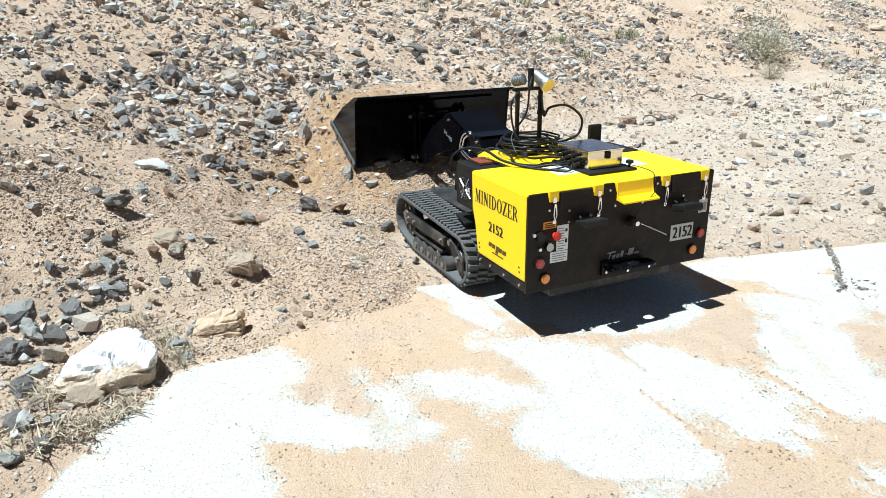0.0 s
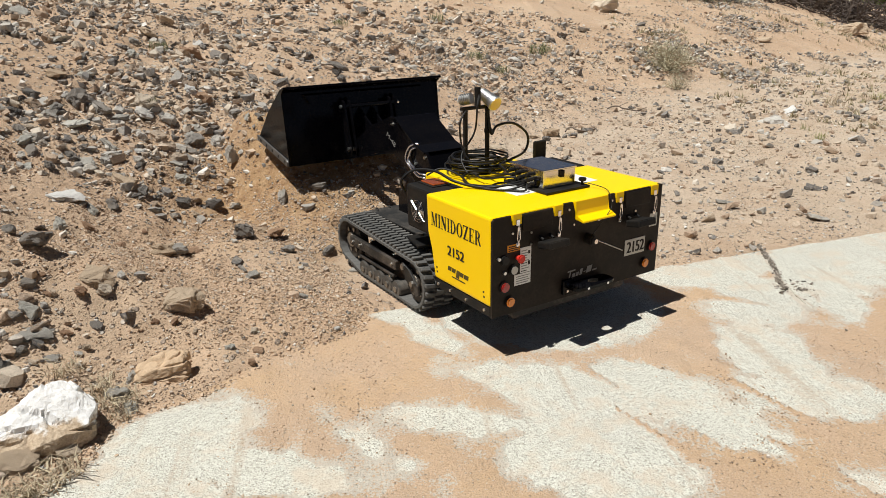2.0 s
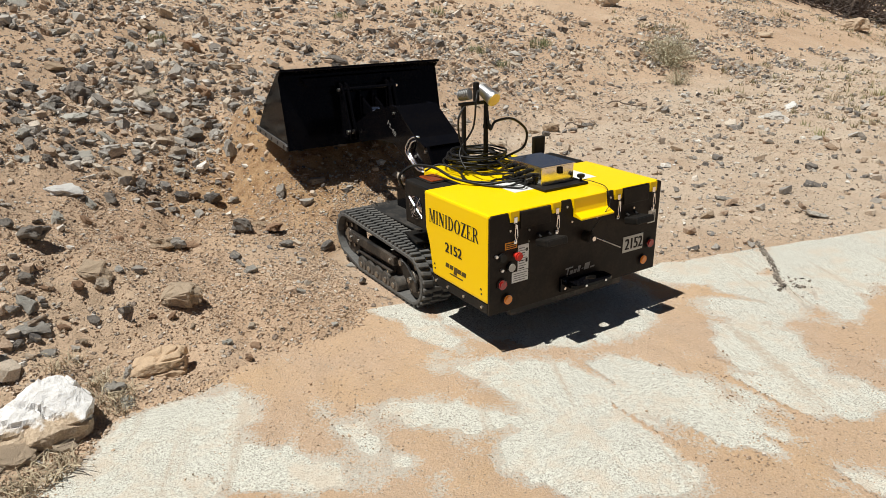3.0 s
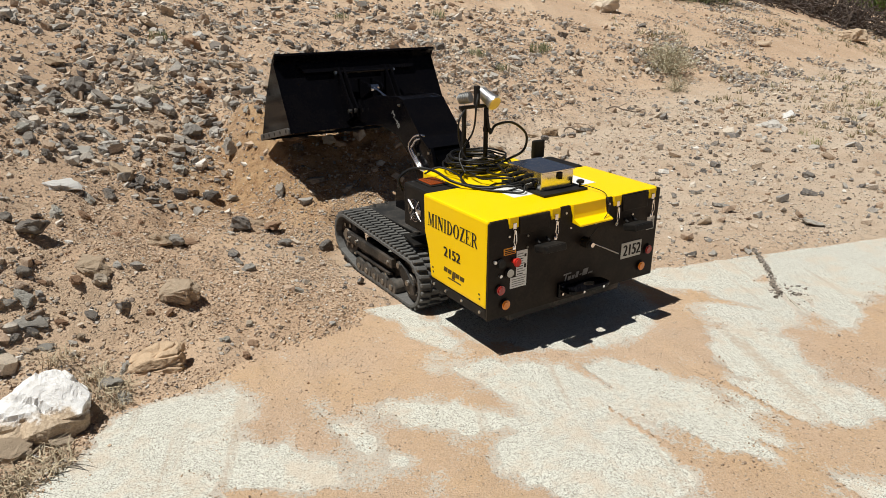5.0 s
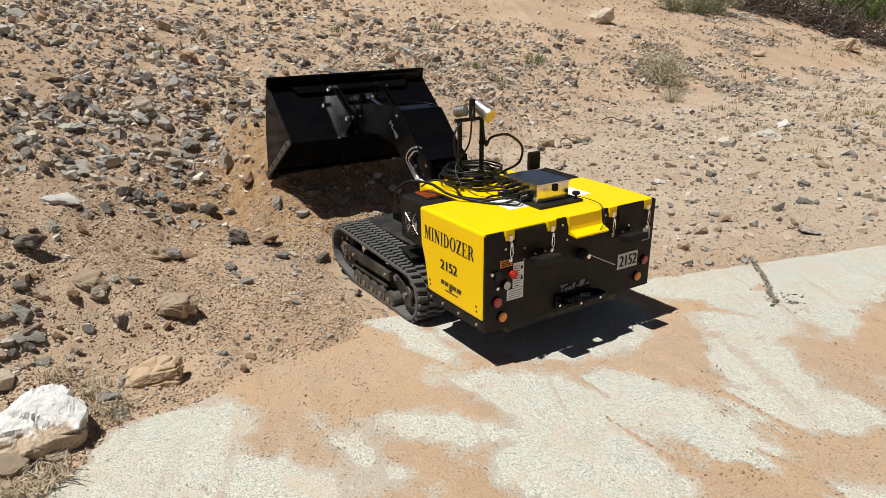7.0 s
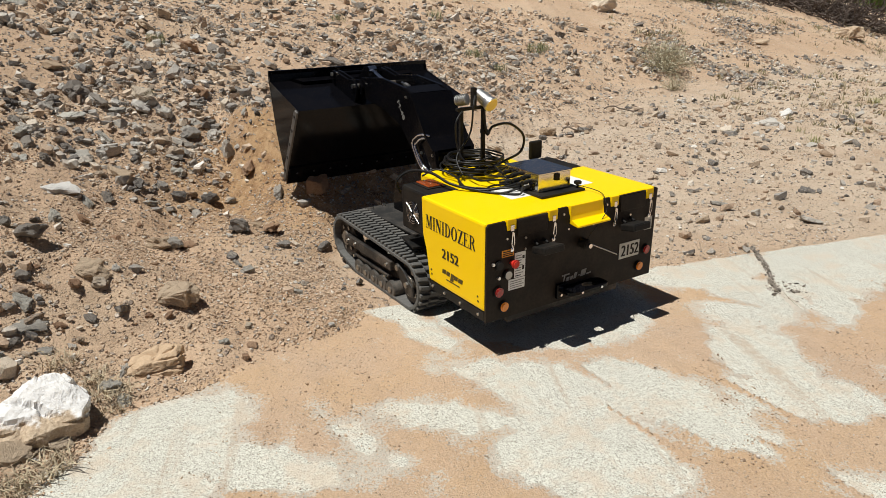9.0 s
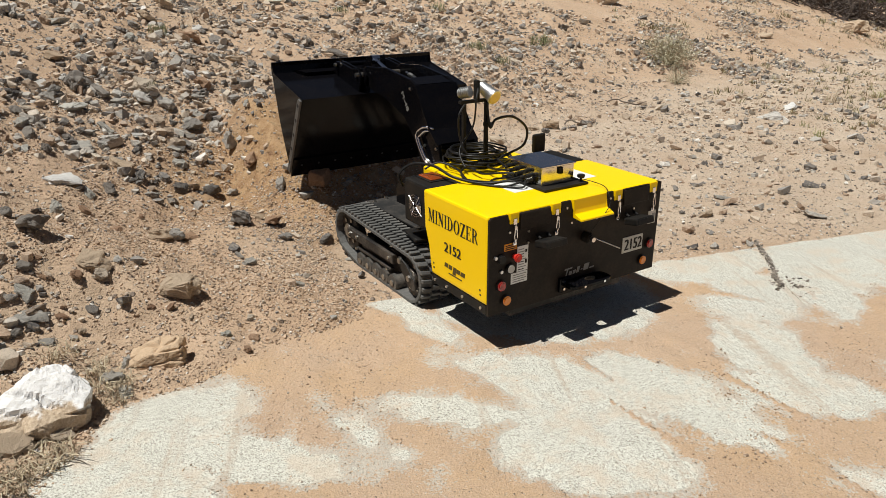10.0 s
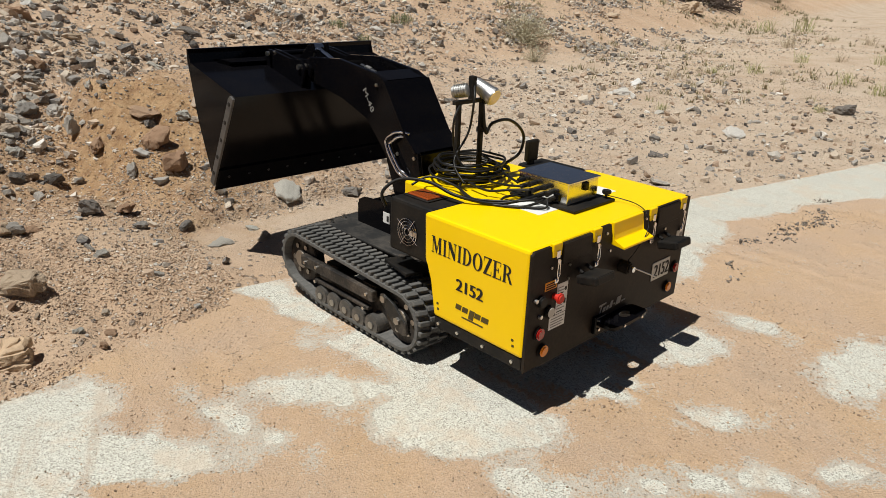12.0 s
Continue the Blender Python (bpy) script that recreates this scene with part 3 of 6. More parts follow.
def build_slab():
    """Two panels of the concrete slab, parted by a ragged crack."""
    rng = random.Random(4)

    def ragged_line(p, q, count, wobble):
        p, q = Vector(p), Vector(q)
        side = Vector((-(q - p).y, (q - p).x)).normalized()
        return [p.lerp(q, i / count) + side * (rng.uniform(-wobble, wobble) if 0 < i < count else 0) for i in range(count + 1)]

    crack = ragged_line((2.70, 4.08), (2.49, 3.51), 14, 0.008) + ragged_line((2.49, 3.51), (1.2, -4.0), 50, 0.012)[1:]
    left_edge = ragged_line((2.68, 4.075), (0.2, 3.56), 30, 0.012) + [Vector((-0.6, 3.2)), Vector((-1.6, 2.0)), Vector((-3.0, -4.0))]
    right_edge = ragged_line((2.73, 4.085), (9.0, 5.42), 60, 0.012) + [Vector((9.0, -4.0))]
    shift = Vector((0.018, -0.004))
    outlines = ([p - shift for p in crack] + left_edge[::-1], [p + shift for p in crack][::-1] + right_edge)
    for k, outline in enumerate(outlines):
        bm = fresh()
        top = [bm.verts.new((p.x, p.y, slab_fall(p.y))) for p in outline]
        low = [bm.verts.new((p.x, p.y, -0.1)) for p in outline]
        bm.faces.new(top), bm.faces.new(low[::-1])
        for i in range(len(top)):
            j = (i + 1) % len(top)
            bm.faces.new((top[i], low[i], low[j], top[j]))
        bmesh.ops.recalc_face_normals(bm, faces=bm.faces[:])
        me = mesh_of(bm, "concrete_slab")
        me.materials.append(CONCRETE)
        tagged(new("pavement", me), "pale worn concrete slab partly covered with sand", "concrete slab", kind="structure")


# Stones.
def stone_mesh(seed, points=10, flat=0.6, chips=0.0, rough=0.03):
    """An angular broken stone with steep sides, about 1 m wide, standing on z = 0."""
    rng = random.Random(seed)
    bm = fresh()
    half = Vector((0.5, rng.uniform(0.26, 0.46), 0.5 * flat * rng.uniform(0.8, 1.15)))
    tip = pose(0, 0, 0, rng.uniform(-22, 22), rng.uniform(-22, 22), 0)
    lean = (rng.uniform(-0.3, 0.3), rng.uniform(-0.3, 0.3))
    corners = [Vector((a, b, c)) for a in (-1, 1) for b in (-1, 1) for c in (-1, 1)]
    spots = []
    for k in corners:
        k = Vector((k.x * rng.uniform(0.4, 1), k.y * rng.uniform(0.35, 1), k.z * rng.uniform(0.5, 1)))
        spots += [Vector((k.x * 0.5, k.y, k.z)), Vector((k.x, k.y * 0.45, k.z * 0.8))] if rng.random() < 0.5 else [k]
    for _ in range(points - 8):
        k = Vector((rng.gauss(0, 1), rng.gauss(0, 1), rng.gauss(0, 1))).normalized()
        spots.append(k * rng.uniform(0.95, 1.2))
    for k in spots:
        bm.verts.new(tip @ Vector((k.x * half.x + lean[0] * k.z * half.z, k.y * half.y + lean[1] * k.z * half.z, k.z * half.z)))
    bmesh.ops.convex_hull(bm, input=bm.verts[:])
    bmesh.ops.delete(bm, geom=[v for v in bm.verts if not v.link_faces], context="VERTS")
    if chips:
        bmesh.ops.bevel(bm, geom=bm.edges[:], offset=chips, segments=1, affect="EDGES")
        bmesh.ops.triangulate(bm, faces=bm.faces[:])
        bmesh.ops.subdivide_edges(bm, edges=bm.edges[:], cuts=2, use_grid_fill=True)
        for v in bm.verts:
            v.co += v.co.normalized() * 1.5 * rough * noise.fractal(v.co * 4.5 + Vector((seed, 0, 0)), 1.0, 2.0, 4)
    low = min(v.co.z for v in bm.verts)
    for v in bm.verts:
        v.co.z -= low
    return mesh_of(bm, "stone")


TONES = {"g": "grey", "d": "dark slate-grey", "t": "tan", "r": "rosy tan", "o": "rusty brown", "w": "pale white"}


def place_stone(me, x, y, w, tone, where, name="rock", sink=0.22, tall=1.0, turn=None):
    rng = random.Random(int(x * 977 + y * 3571))
    ob = new(name, me)
    if len(me.materials) == 0:
        me.materials.append(MIXED_STONE)
    ob.material_slots[0].link = "OBJECT"
    ob.material_slots[0].material = STONE[tone] if tone in STONE else MIXED_STONE
    z = float(ground_height(np.array([x]), np.array([y]))[0])
    e = max(0.4 * w, 0.03)
    hs = ground_height(np.array([x - e, x + e, x, x]), np.array([y, y, y - e, y + e]))
    z = 0.5 * z + 0.5 * float(hs.mean())
    lie = Vector((-(hs[1] - hs[0]) / (2 * e) * 0.8, -(hs[3] - hs[2]) / (2 * e) * 0.8, 1)).normalized()
    slope = Vector((0, 0, 1)).rotation_difference(lie).to_matrix().to_4x4()
    ob.matrix_world = Matrix.Translation((x, y, z - sink * w * 0.6 * tall)) @ slope @ pose(0, 0, 0, rng.uniform(-14, 14), rng.uniform(-14, 14), rng.uniform(0, 360) if turn is None else turn) @ Matrix.Diagonal((w, w, w * tall, 1))
    return tagged(ob, where, "rock")


BOULDERS = [
    (-1.27, 2.29, 0.16, "t"), (-1.57, 2.59, 0.12, "t"), (-1.12, 2.39, 0.09, "t"), (-1.04, 2.75, 0.12, "g"), (-0.98, 2.68, 0.08, "g"), (-1.56, 2.84, 0.14, "g"), (-1.62, 2.72, 0.12, "d"),
    (-1.70, 2.56, 0.14, "d"), (-1.57, 2.47, 0.10, "g"), (-1.56, 2.34, 0.12, "d"), (-1.43, 2.10, 0.12, "d"), (-1.28, 2.00, 0.08, "d"), (-1.35, 1.90, 0.10, "g"), (-1.69, 2.70, 0.13, "g"), (-1.79, 2.76, 0.16, "g"), (-1.02, 2.88, 0.07, "w"),
]
BANK_STONES = [
    (-1.61, 5.04, 0.24, "t"), (-1.82, 4.51, 0.25, "w"), (-1.67, 4.53, 0.10, "g"), (-1.59, 4.69, 0.10, "d"), (-1.74, 3.96, 0.08, "d"), (-1.71, 4.09, 0.10, "g"),
    (-1.63, 4.30, 0.09, "o"), (-1.60, 3.50, 0.13, "d"), (-1.39, 4.10, 0.10, "o"), (-1.15, 4.13, 0.14, "t"), (-1.01, 4.21, 0.12, "o"), (-1.20, 3.51, 0.04, "w"),
    (-1.08, 3.78, 0.05, "o"), (-1.29, 5.39, 0.11, "g"), (-1.12, 4.95, 0.12, "t"), (-0.72, 4.43, 0.14, "d"), (-0.64, 4.63, 0.10, "t"), (-0.54, 4.55, 0.10, "o"),
    (-0.68, 4.00, 0.07, "g"), (-0.61, 3.92, 0.07, "g"), (-0.32, 3.65, 0.08, "g"), (-0.87, 3.36, 0.18, "t"), (-1.24, 3.18, 0.07, "d"),
]
TOE_STONES = [
    (-1.52, 3.15, 0.11, "g"), (-1.47, 3.05, 0.16, "g"), (-1.37, 2.96, 0.07, "g"), (-0.63, 3.10, 0.05, "g"), (-0.49, 3.11, 0.06, "o"), (-0.52, 2.99, 0.05, "o"),
    (-1.36, 4.82, 0.10, "g"), (-1.33, 3.30, 0.06, "o"), (-1.35, 4.47, 0.06, "o"), (-1.28, 3.41, 0.15, "t"), (-1.46, 3.25, 0.05, "o"), (-1.54, 3.26, 0.06, "d"),
    (-1.51, 3.35, 0.04, "o"), (-1.50, 2.97, 0.06, "d"), (-1.35, 3.10, 0.06, "o"), (-1.26, 3.06, 0.04, "t"), (-0.99, 3.24, 0.04, "o"), (-0.90, 3.26, 0.04, "o"),
    (-0.81, 3.22, 0.04, "t"), (-0.53, 3.27, 0.04, "t"), (-0.06, 3.44, 0.04, "g"), (-0.12, 3.27, 0.03, "w"), (-0.16, 3.33, 0.03, "d"),
]
CREST_STONES = [
    (-2.82, 7.68, 0.25, "g"), (-2.87, 7.27, 0.12, "w"), (-3.44, 8.44, 0.24, "g"), (-2.54, 7.76, 0.09, "w"), (-2.34, 7.98, 0.15, "d"), (-2.26, 8.26, 0.13, "g"),
    (-2.19, 8.52, 0.26, "t"), (-2.13, 9.14, 0.20, "t"), (-2.13, 11.48, 0.21, "g"), (-1.87, 11.32, 0.25, "g"), (-1.71, 8.84, 0.13, "w"), (-1.74, 8.42, 0.23, "o"),
    (-1.50, 8.66, 0.16, "d"), (-2.15, 7.66, 0.12, "g"), (-1.31, 9.56, 0.16, "g"), (-1.13, 9.25, 0.14, "d"), (-1.10, 11.61, 0.28, "g"), (-0.95, 10.55, 0.16, "w"),
    (-2.49, 6.52, 0.17, "t"), (-2.30, 6.75, 0.13, "g"), (-2.11, 6.47, 0.13, "d"), (-1.90, 6.54, 0.12, "d"), (-2.39, 5.96, 0.15, "w"), (-2.18, 6.09, 0.19, "d"),
]
UPPER_STONES = [
    (-2.00, 6.08, 0.21, "d"), (-1.72, 6.33, 0.19, "t"), (-1.71, 6.20, 0.19, "w"), (-1.54, 6.26, 0.12, "w"), (-2.11, 5.69, 0.22, "g"), (-1.85, 6.05, 0.14, "g"),
    (-1.53, 7.48, 0.16, "d"), (-1.35, 7.66, 0.13, "g"), (-1.18, 7.83, 0.17, "t"), (-1.01, 7.85, 0.10, "d"), (-1.13, 8.40, 0.13, "w"), (-1.46, 6.91, 0.11, "w"),
    (-1.61, 7.07, 0.11, "w"), (-1.35, 6.84, 0.14, "o"), (-1.14, 6.86, 0.07, "g"), (-1.34, 6.57, 0.14, "g"), (-1.31, 6.27, 0.15, "g"), (-1.18, 6.37, 0.08, "d"),
    (-1.31, 6.12, 0.16, "g"),
]
MIDDLE_STONES = [
    (-1.31, 5.94, 0.12, "d"), (-1.23, 5.96, 0.09, "d"), (-1.36, 5.96, 0.12, "d"), (-1.12, 6.15, 0.13, "w"), (-0.88, 5.78, 0.07, "w"), (-1.76, 5.41, 0.15, "w"),
    (-1.61, 5.55, 0.10, "w"), (-1.79, 5.33, 0.10, "w"), (-1.89, 5.18, 0.18, "g"), (-1.97, 5.20, 0.10, "d"), (-2.04, 5.23, 0.08, "t"), (-2.21, 4.97, 0.08, "w"),
    (-2.13, 4.85, 0.09, "g"), (-1.83, 5.54, 0.15, "g"), (-2.08, 5.46, 0.07, "d"), (-2.34, 5.31, 0.09, "d"), (-2.31, 5.40, 0.08, "t"), (-2.25, 5.16, 0.10, "g"),
    (-2.17, 5.07, 0.10, "d"), (-0.82, 5.97, 0.08, "g"), (-0.74, 5.94, 0.07, "d"), (-1.02, 7.20, 0.10, "g"), (-1.36, 5.54, 0.12, "g"), (-2.02, 4.90, 0.09, "d"),
]
SLOPE_STONES = [
    (6.16, 16.84, 0.51, "d"), (2.66, 11.30, 0.24, "w"), (4.82, 12.35, 0.14, "w"), (4.92, 11.96, 0.14, "w"), (2.64, 12.90, 0.14, "d"), (3.68, 12.81, 0.23, "d"),
    (3.45, 13.40, 0.17, "g"), (4.00, 13.19, 0.19, "d"), (2.35, 12.18, 0.15, "t"), (2.27, 14.51, 0.18, "t"), (3.18, 14.46, 0.16, "t"), (2.76, 10.40, 0.14, "g"),
    (6.29, 15.01, 0.22, "d"), (1.54, 12.29, 0.17, "t"), (1.20, 12.76, 0.16, "t"), (0.40, 12.01, 0.15, "g"), (0.77, 10.93, 0.15, "t"), (-0.31, 11.20, 0.14, "d"),
    (0.11, 11.31, 0.17, "t"), (-0.62, 10.69, 0.18, "d"), (-0.50, 12.06, 0.16, "g"), (-0.14, 9.84, 0.12, "t"), (0.54, 11.33, 0.14, "d"), (1.25, 11.35, 0.12, "g"),
]
FAR_STONES = [
    (2.53, 10.71, 0.27, "t"),
    (6.00, 16.29, 0.53, "t"),
    (-0.13, 9.06, 0.27, "d"),
    (5.19, 10.37, 0.22, "w"),
    (5.46, 8.47, 0.32, "w"),
    (6.18, 9.14, 0.28, "w"),
    (4.33, 9.26, 0.23, "t"),
    (3.43, 4.56, 0.17, "w"),
    (6.00, 10.15, 0.22, "t"),
    (1.60, 7.32, 0.22, "t"),
    (2.16, 8.04, 0.18, "t"),
    (2.39, 8.10, 0.17, "t"),
    (9.60, 15.71, 0.38, "t"),
    (13.61, 18.01, 0.69, "t"),
    (5.17, 7.12, 0.15, "w"),
    (5.73, 7.20, 0.21, "w"),
    (2.66, 4.70, 0.13, "t"),
    (2.99, 5.11, 0.14, "g"),
    (2.76, 5.46, 0.09, "d"),
    (4.35, 5.99, 0.12, "d"),
    (5.45, 8.44, 0.27, "w"),
    (7.56, 6.64, 0.21, "d"),
    (5.37, 5.96, 0.26, "w"),
]
DUG_STONES = [
    (-0.45, 5.48, 0.22, "o"),
    (0.01, 4.16, 0.16, "g"),
    (0.52, 4.83, 0.22, "g"),
    (-0.43, 7.68, 0.26, "g"),
    (0.22, 4.39, 0.09, "g"),
    (0.28, 4.21, 0.09, "t"),
    (-0.35, 5.51, 0.08, "o"),
    (-0.14, 5.47, 0.11, "g"),
    (-0.25, 4.99, 0.13, "d"),
]


def build_rocks():
    chunky = [stone_mesh(i, 12, 0.58, 0.03, 0.09) for i in range(10)]
    slabby = [stone_mesh(40 + i, 10, 0.36, 0.022, 0.06) for i in range(10)]
    groups = ((BOULDERS, "boulders at the foot of the bank", "{} boulder at the foot of the stony bank"), (BANK_STONES, "stones on the spoil", "{} angular stone on the sandy spoil"),
              (TOE_STONES, "stones on the spoil", "{} stone at the sandy toe of the bank"),
              (CREST_STONES, "stones high on the bank", "{} broken stone high on the stony bank"), (UPPER_STONES, "stones high on the bank", "{} broken stone on the stony bank"),
              (MIDDLE_STONES, "stones on the bank's middle", "{} broken stone among rubble on the bank"), (SLOPE_STONES, "stones on the far slope", "{} stone on the sandy far slope"), (FAR_STONES, "stones on the far ground", "{} stone on the gravelly ground"),
              (DUG_STONES, "stones in the dug bank", "{} stone lying in the dug sand"))
    for rows, group, label in groups:
        for i, (x, y, w, tone) in enumerate(rows):
            me = (chunky if i % 2 else slabby)[(i * 7 + len(rows)) % 10]
            flat = (rows is DUG_STONES and i in (0, 1)) or (w > 0.13 and tone in "wg")
            me = slabby[(i * 3) % 10] if flat else me
            tagged(place_stone(me, x, y + 0.2 * w, w * 1.12, tone, label.format(TONES[tone]), tall=0.6 if flat else 0.85, turn=(i * 47) % 60 - 30 if w > 0.1 else None), group=group)
    # two boulders beside the slab
    me = boulder_mesh(((-0.46, -0.3, 0), (0.42, -0.28, 0), (0.48, 0.26, 0), (-0.44, 0.32, 0), (-0.5, -0.2, 0.22), (0.46, -0.24, 0.3), (0.5, 0.1, 0.36), (-0.42, 0.16, 0.4), (-0.1, -0.26, 0.38), (0.2, 0.14, 0.5), (0.36, -0.02, 0.47)), 5)
    tagged(place_stone(me, -0.89, 2.93, 0.25, "r", "rounded tan boulder at the foot of the bank", "boulder", 0.15, 1.0, 10), group="boulders at the foot of the bank")
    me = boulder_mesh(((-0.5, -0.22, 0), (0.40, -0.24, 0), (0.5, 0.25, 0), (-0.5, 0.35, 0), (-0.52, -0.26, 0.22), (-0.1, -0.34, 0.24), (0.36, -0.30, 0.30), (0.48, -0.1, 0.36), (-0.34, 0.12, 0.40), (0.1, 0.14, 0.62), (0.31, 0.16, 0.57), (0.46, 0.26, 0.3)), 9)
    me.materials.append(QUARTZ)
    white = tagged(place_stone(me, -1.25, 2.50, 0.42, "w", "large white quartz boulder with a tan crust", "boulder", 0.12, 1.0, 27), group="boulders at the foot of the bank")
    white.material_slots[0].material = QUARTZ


def boulder_mesh(corners, seed):
    """A craggy boulder about 1 m wide round the given corners."""
    bm = fresh()
    for p in corners:
        bm.verts.new(p)
    bmesh.ops.convex_hull(bm, input=bm.verts[:])
    bmesh.ops.triangulate(bm, faces=bm.faces[:])
    for _ in range(4):
        bmesh.ops.subdivide_edges(bm, edges=[e for e in bm.edges if e.calc_length() > 0.035], cuts=1, use_grid_fill=True)
        bmesh.ops.triangulate(bm, faces=bm.faces[:])
    bmesh.ops.smooth_vert(bm, verts=bm.verts[:], factor=0.5, use_axis_x=True, use_axis_y=True, use_axis_z=True)
    off = Vector((seed, 2.0 * seed, 0))
    for v in bm.verts:
        a = noise.noise(v.co * 3.2 + off)
        ledge = abs(noise.noise(Vector((v.co.x * 2, v.co.y * 2, v.co.z * 7)) + off))
        v.co += (v.co - Vector((0, 0, 0.2))).normalized() * (0.05 * a - 0.07 * max(0.0, 0.12 - ledge) / 0.12 + 0.018 * noise.fractal(v.co * 11 + off, 0.8, 2.0, 3))
    return mesh_of(bm, "boulder")


def stoniness(x, y):
    """How thickly stones lie, from 0 to 1."""
    d = np.interp(y, TOE_Y, TOE_X) - x
    on_bank = np.clip((d - 0.55) / 0.7, 0, 1)
    band = np.clip(0.45 + 1.8 * fbm(x, y, 1.5, 3, 41) + 2.8 * fbm(x, y, 0.4, 2, 42), 0.05 + 0.30 * np.clip((d - 1.6) / 1.0, 0, 1), 1)
    right = np.clip((x - 0.3 * (y - 6)) / 3.0 - 0.1, 0, 1)
    corner = 1.3 * bump(x, y, -1.56, 2.92, 0.20, 0.42, 0) + 0.8 * bump(x, y, -1.42, 2.2, 0.16, 0.4, -20) + 0.45 * bump(x, y, -1.35, 6.3, 0.7, 1.1, 25)
    spoil = 1 - np.clip(1.7 * bump(x, y, -1.25, 3.95, 0.75, 0.90, 20), 0, 0.96)
    dug = 1 - 0.97 * bump(x, y, -0.5, 5.9, 0.7, 0.75, 0)
    flat = 0.16 * (y > 3.9 + 0.21 * (x - 1.88)) * (d < 0.3)
    grey = 1.0 * bump(x, y, -0.55, 4.25, 0.30, 0.50, 0) * np.clip(0.4 + 2.4 * fbm(x, y, 0.2, 2, 48), 0, 1)
    return np.clip((on_bank * band * (1 - 0.5 * right) * spoil * dug) + corner + flat + grey, 0, 1)


def scatter(rng, count, area, density):
    """Random places in area (x0, x1, y0, y1), thinned by the density and by distance."""
    out = np.empty((0, 2))
    x0, x1, y0, y1 = area
    while len(out) < count:
        p = np.stack([rng.uniform(x0, x1, 20000), rng.uniform(y0, y1, 20000)], 1)
        keep = rng.uniform(0, 1, 20000) < density(p[:, 0], p[:, 1]) * (under_machine(p[:, 0], p[:, 1], -0.10) < 0.05)
        out = np.concatenate([out, p[keep]])
    return out[:count]


def strewn(name, label, rng, places, sizes, material, kinds, sink=0.25):
    """Many small stones in one mesh."""
    verts, faces, base = [], [], 0
    z = ground_height(places[:, 0], places[:, 1])
    for (x, y), s, h in zip(places, sizes, z):
        co, tri = kinds[rng.integers(len(kinds))]
        a = rng.uniform(0, math.tau)
        c, n = math.cos(a), math.sin(a)
        t = rng.uniform(-0.5, 0.5)
        p = co * s * np.array([1, rng.uniform(0.7, 1.1), rng.uniform(0.7, 1.2)])
        p = np.stack([p[:, 0] * c - p[:, 1] * n, p[:, 0] * n + p[:, 1] * c, p[:, 2] + t * p[:, 0] * 0.5], 1)
        verts.append(p + (x, y, h - sink * s * 0.42))
        faces.append(tri + base)
        base += len(co)
    me = mesh_from(name, np.concatenate(verts), np.concatenate(faces))
    me.materials.append(material)
    me.shade_flat()
    return tagged(new(name, me), label, "gravel", kind="stuff")


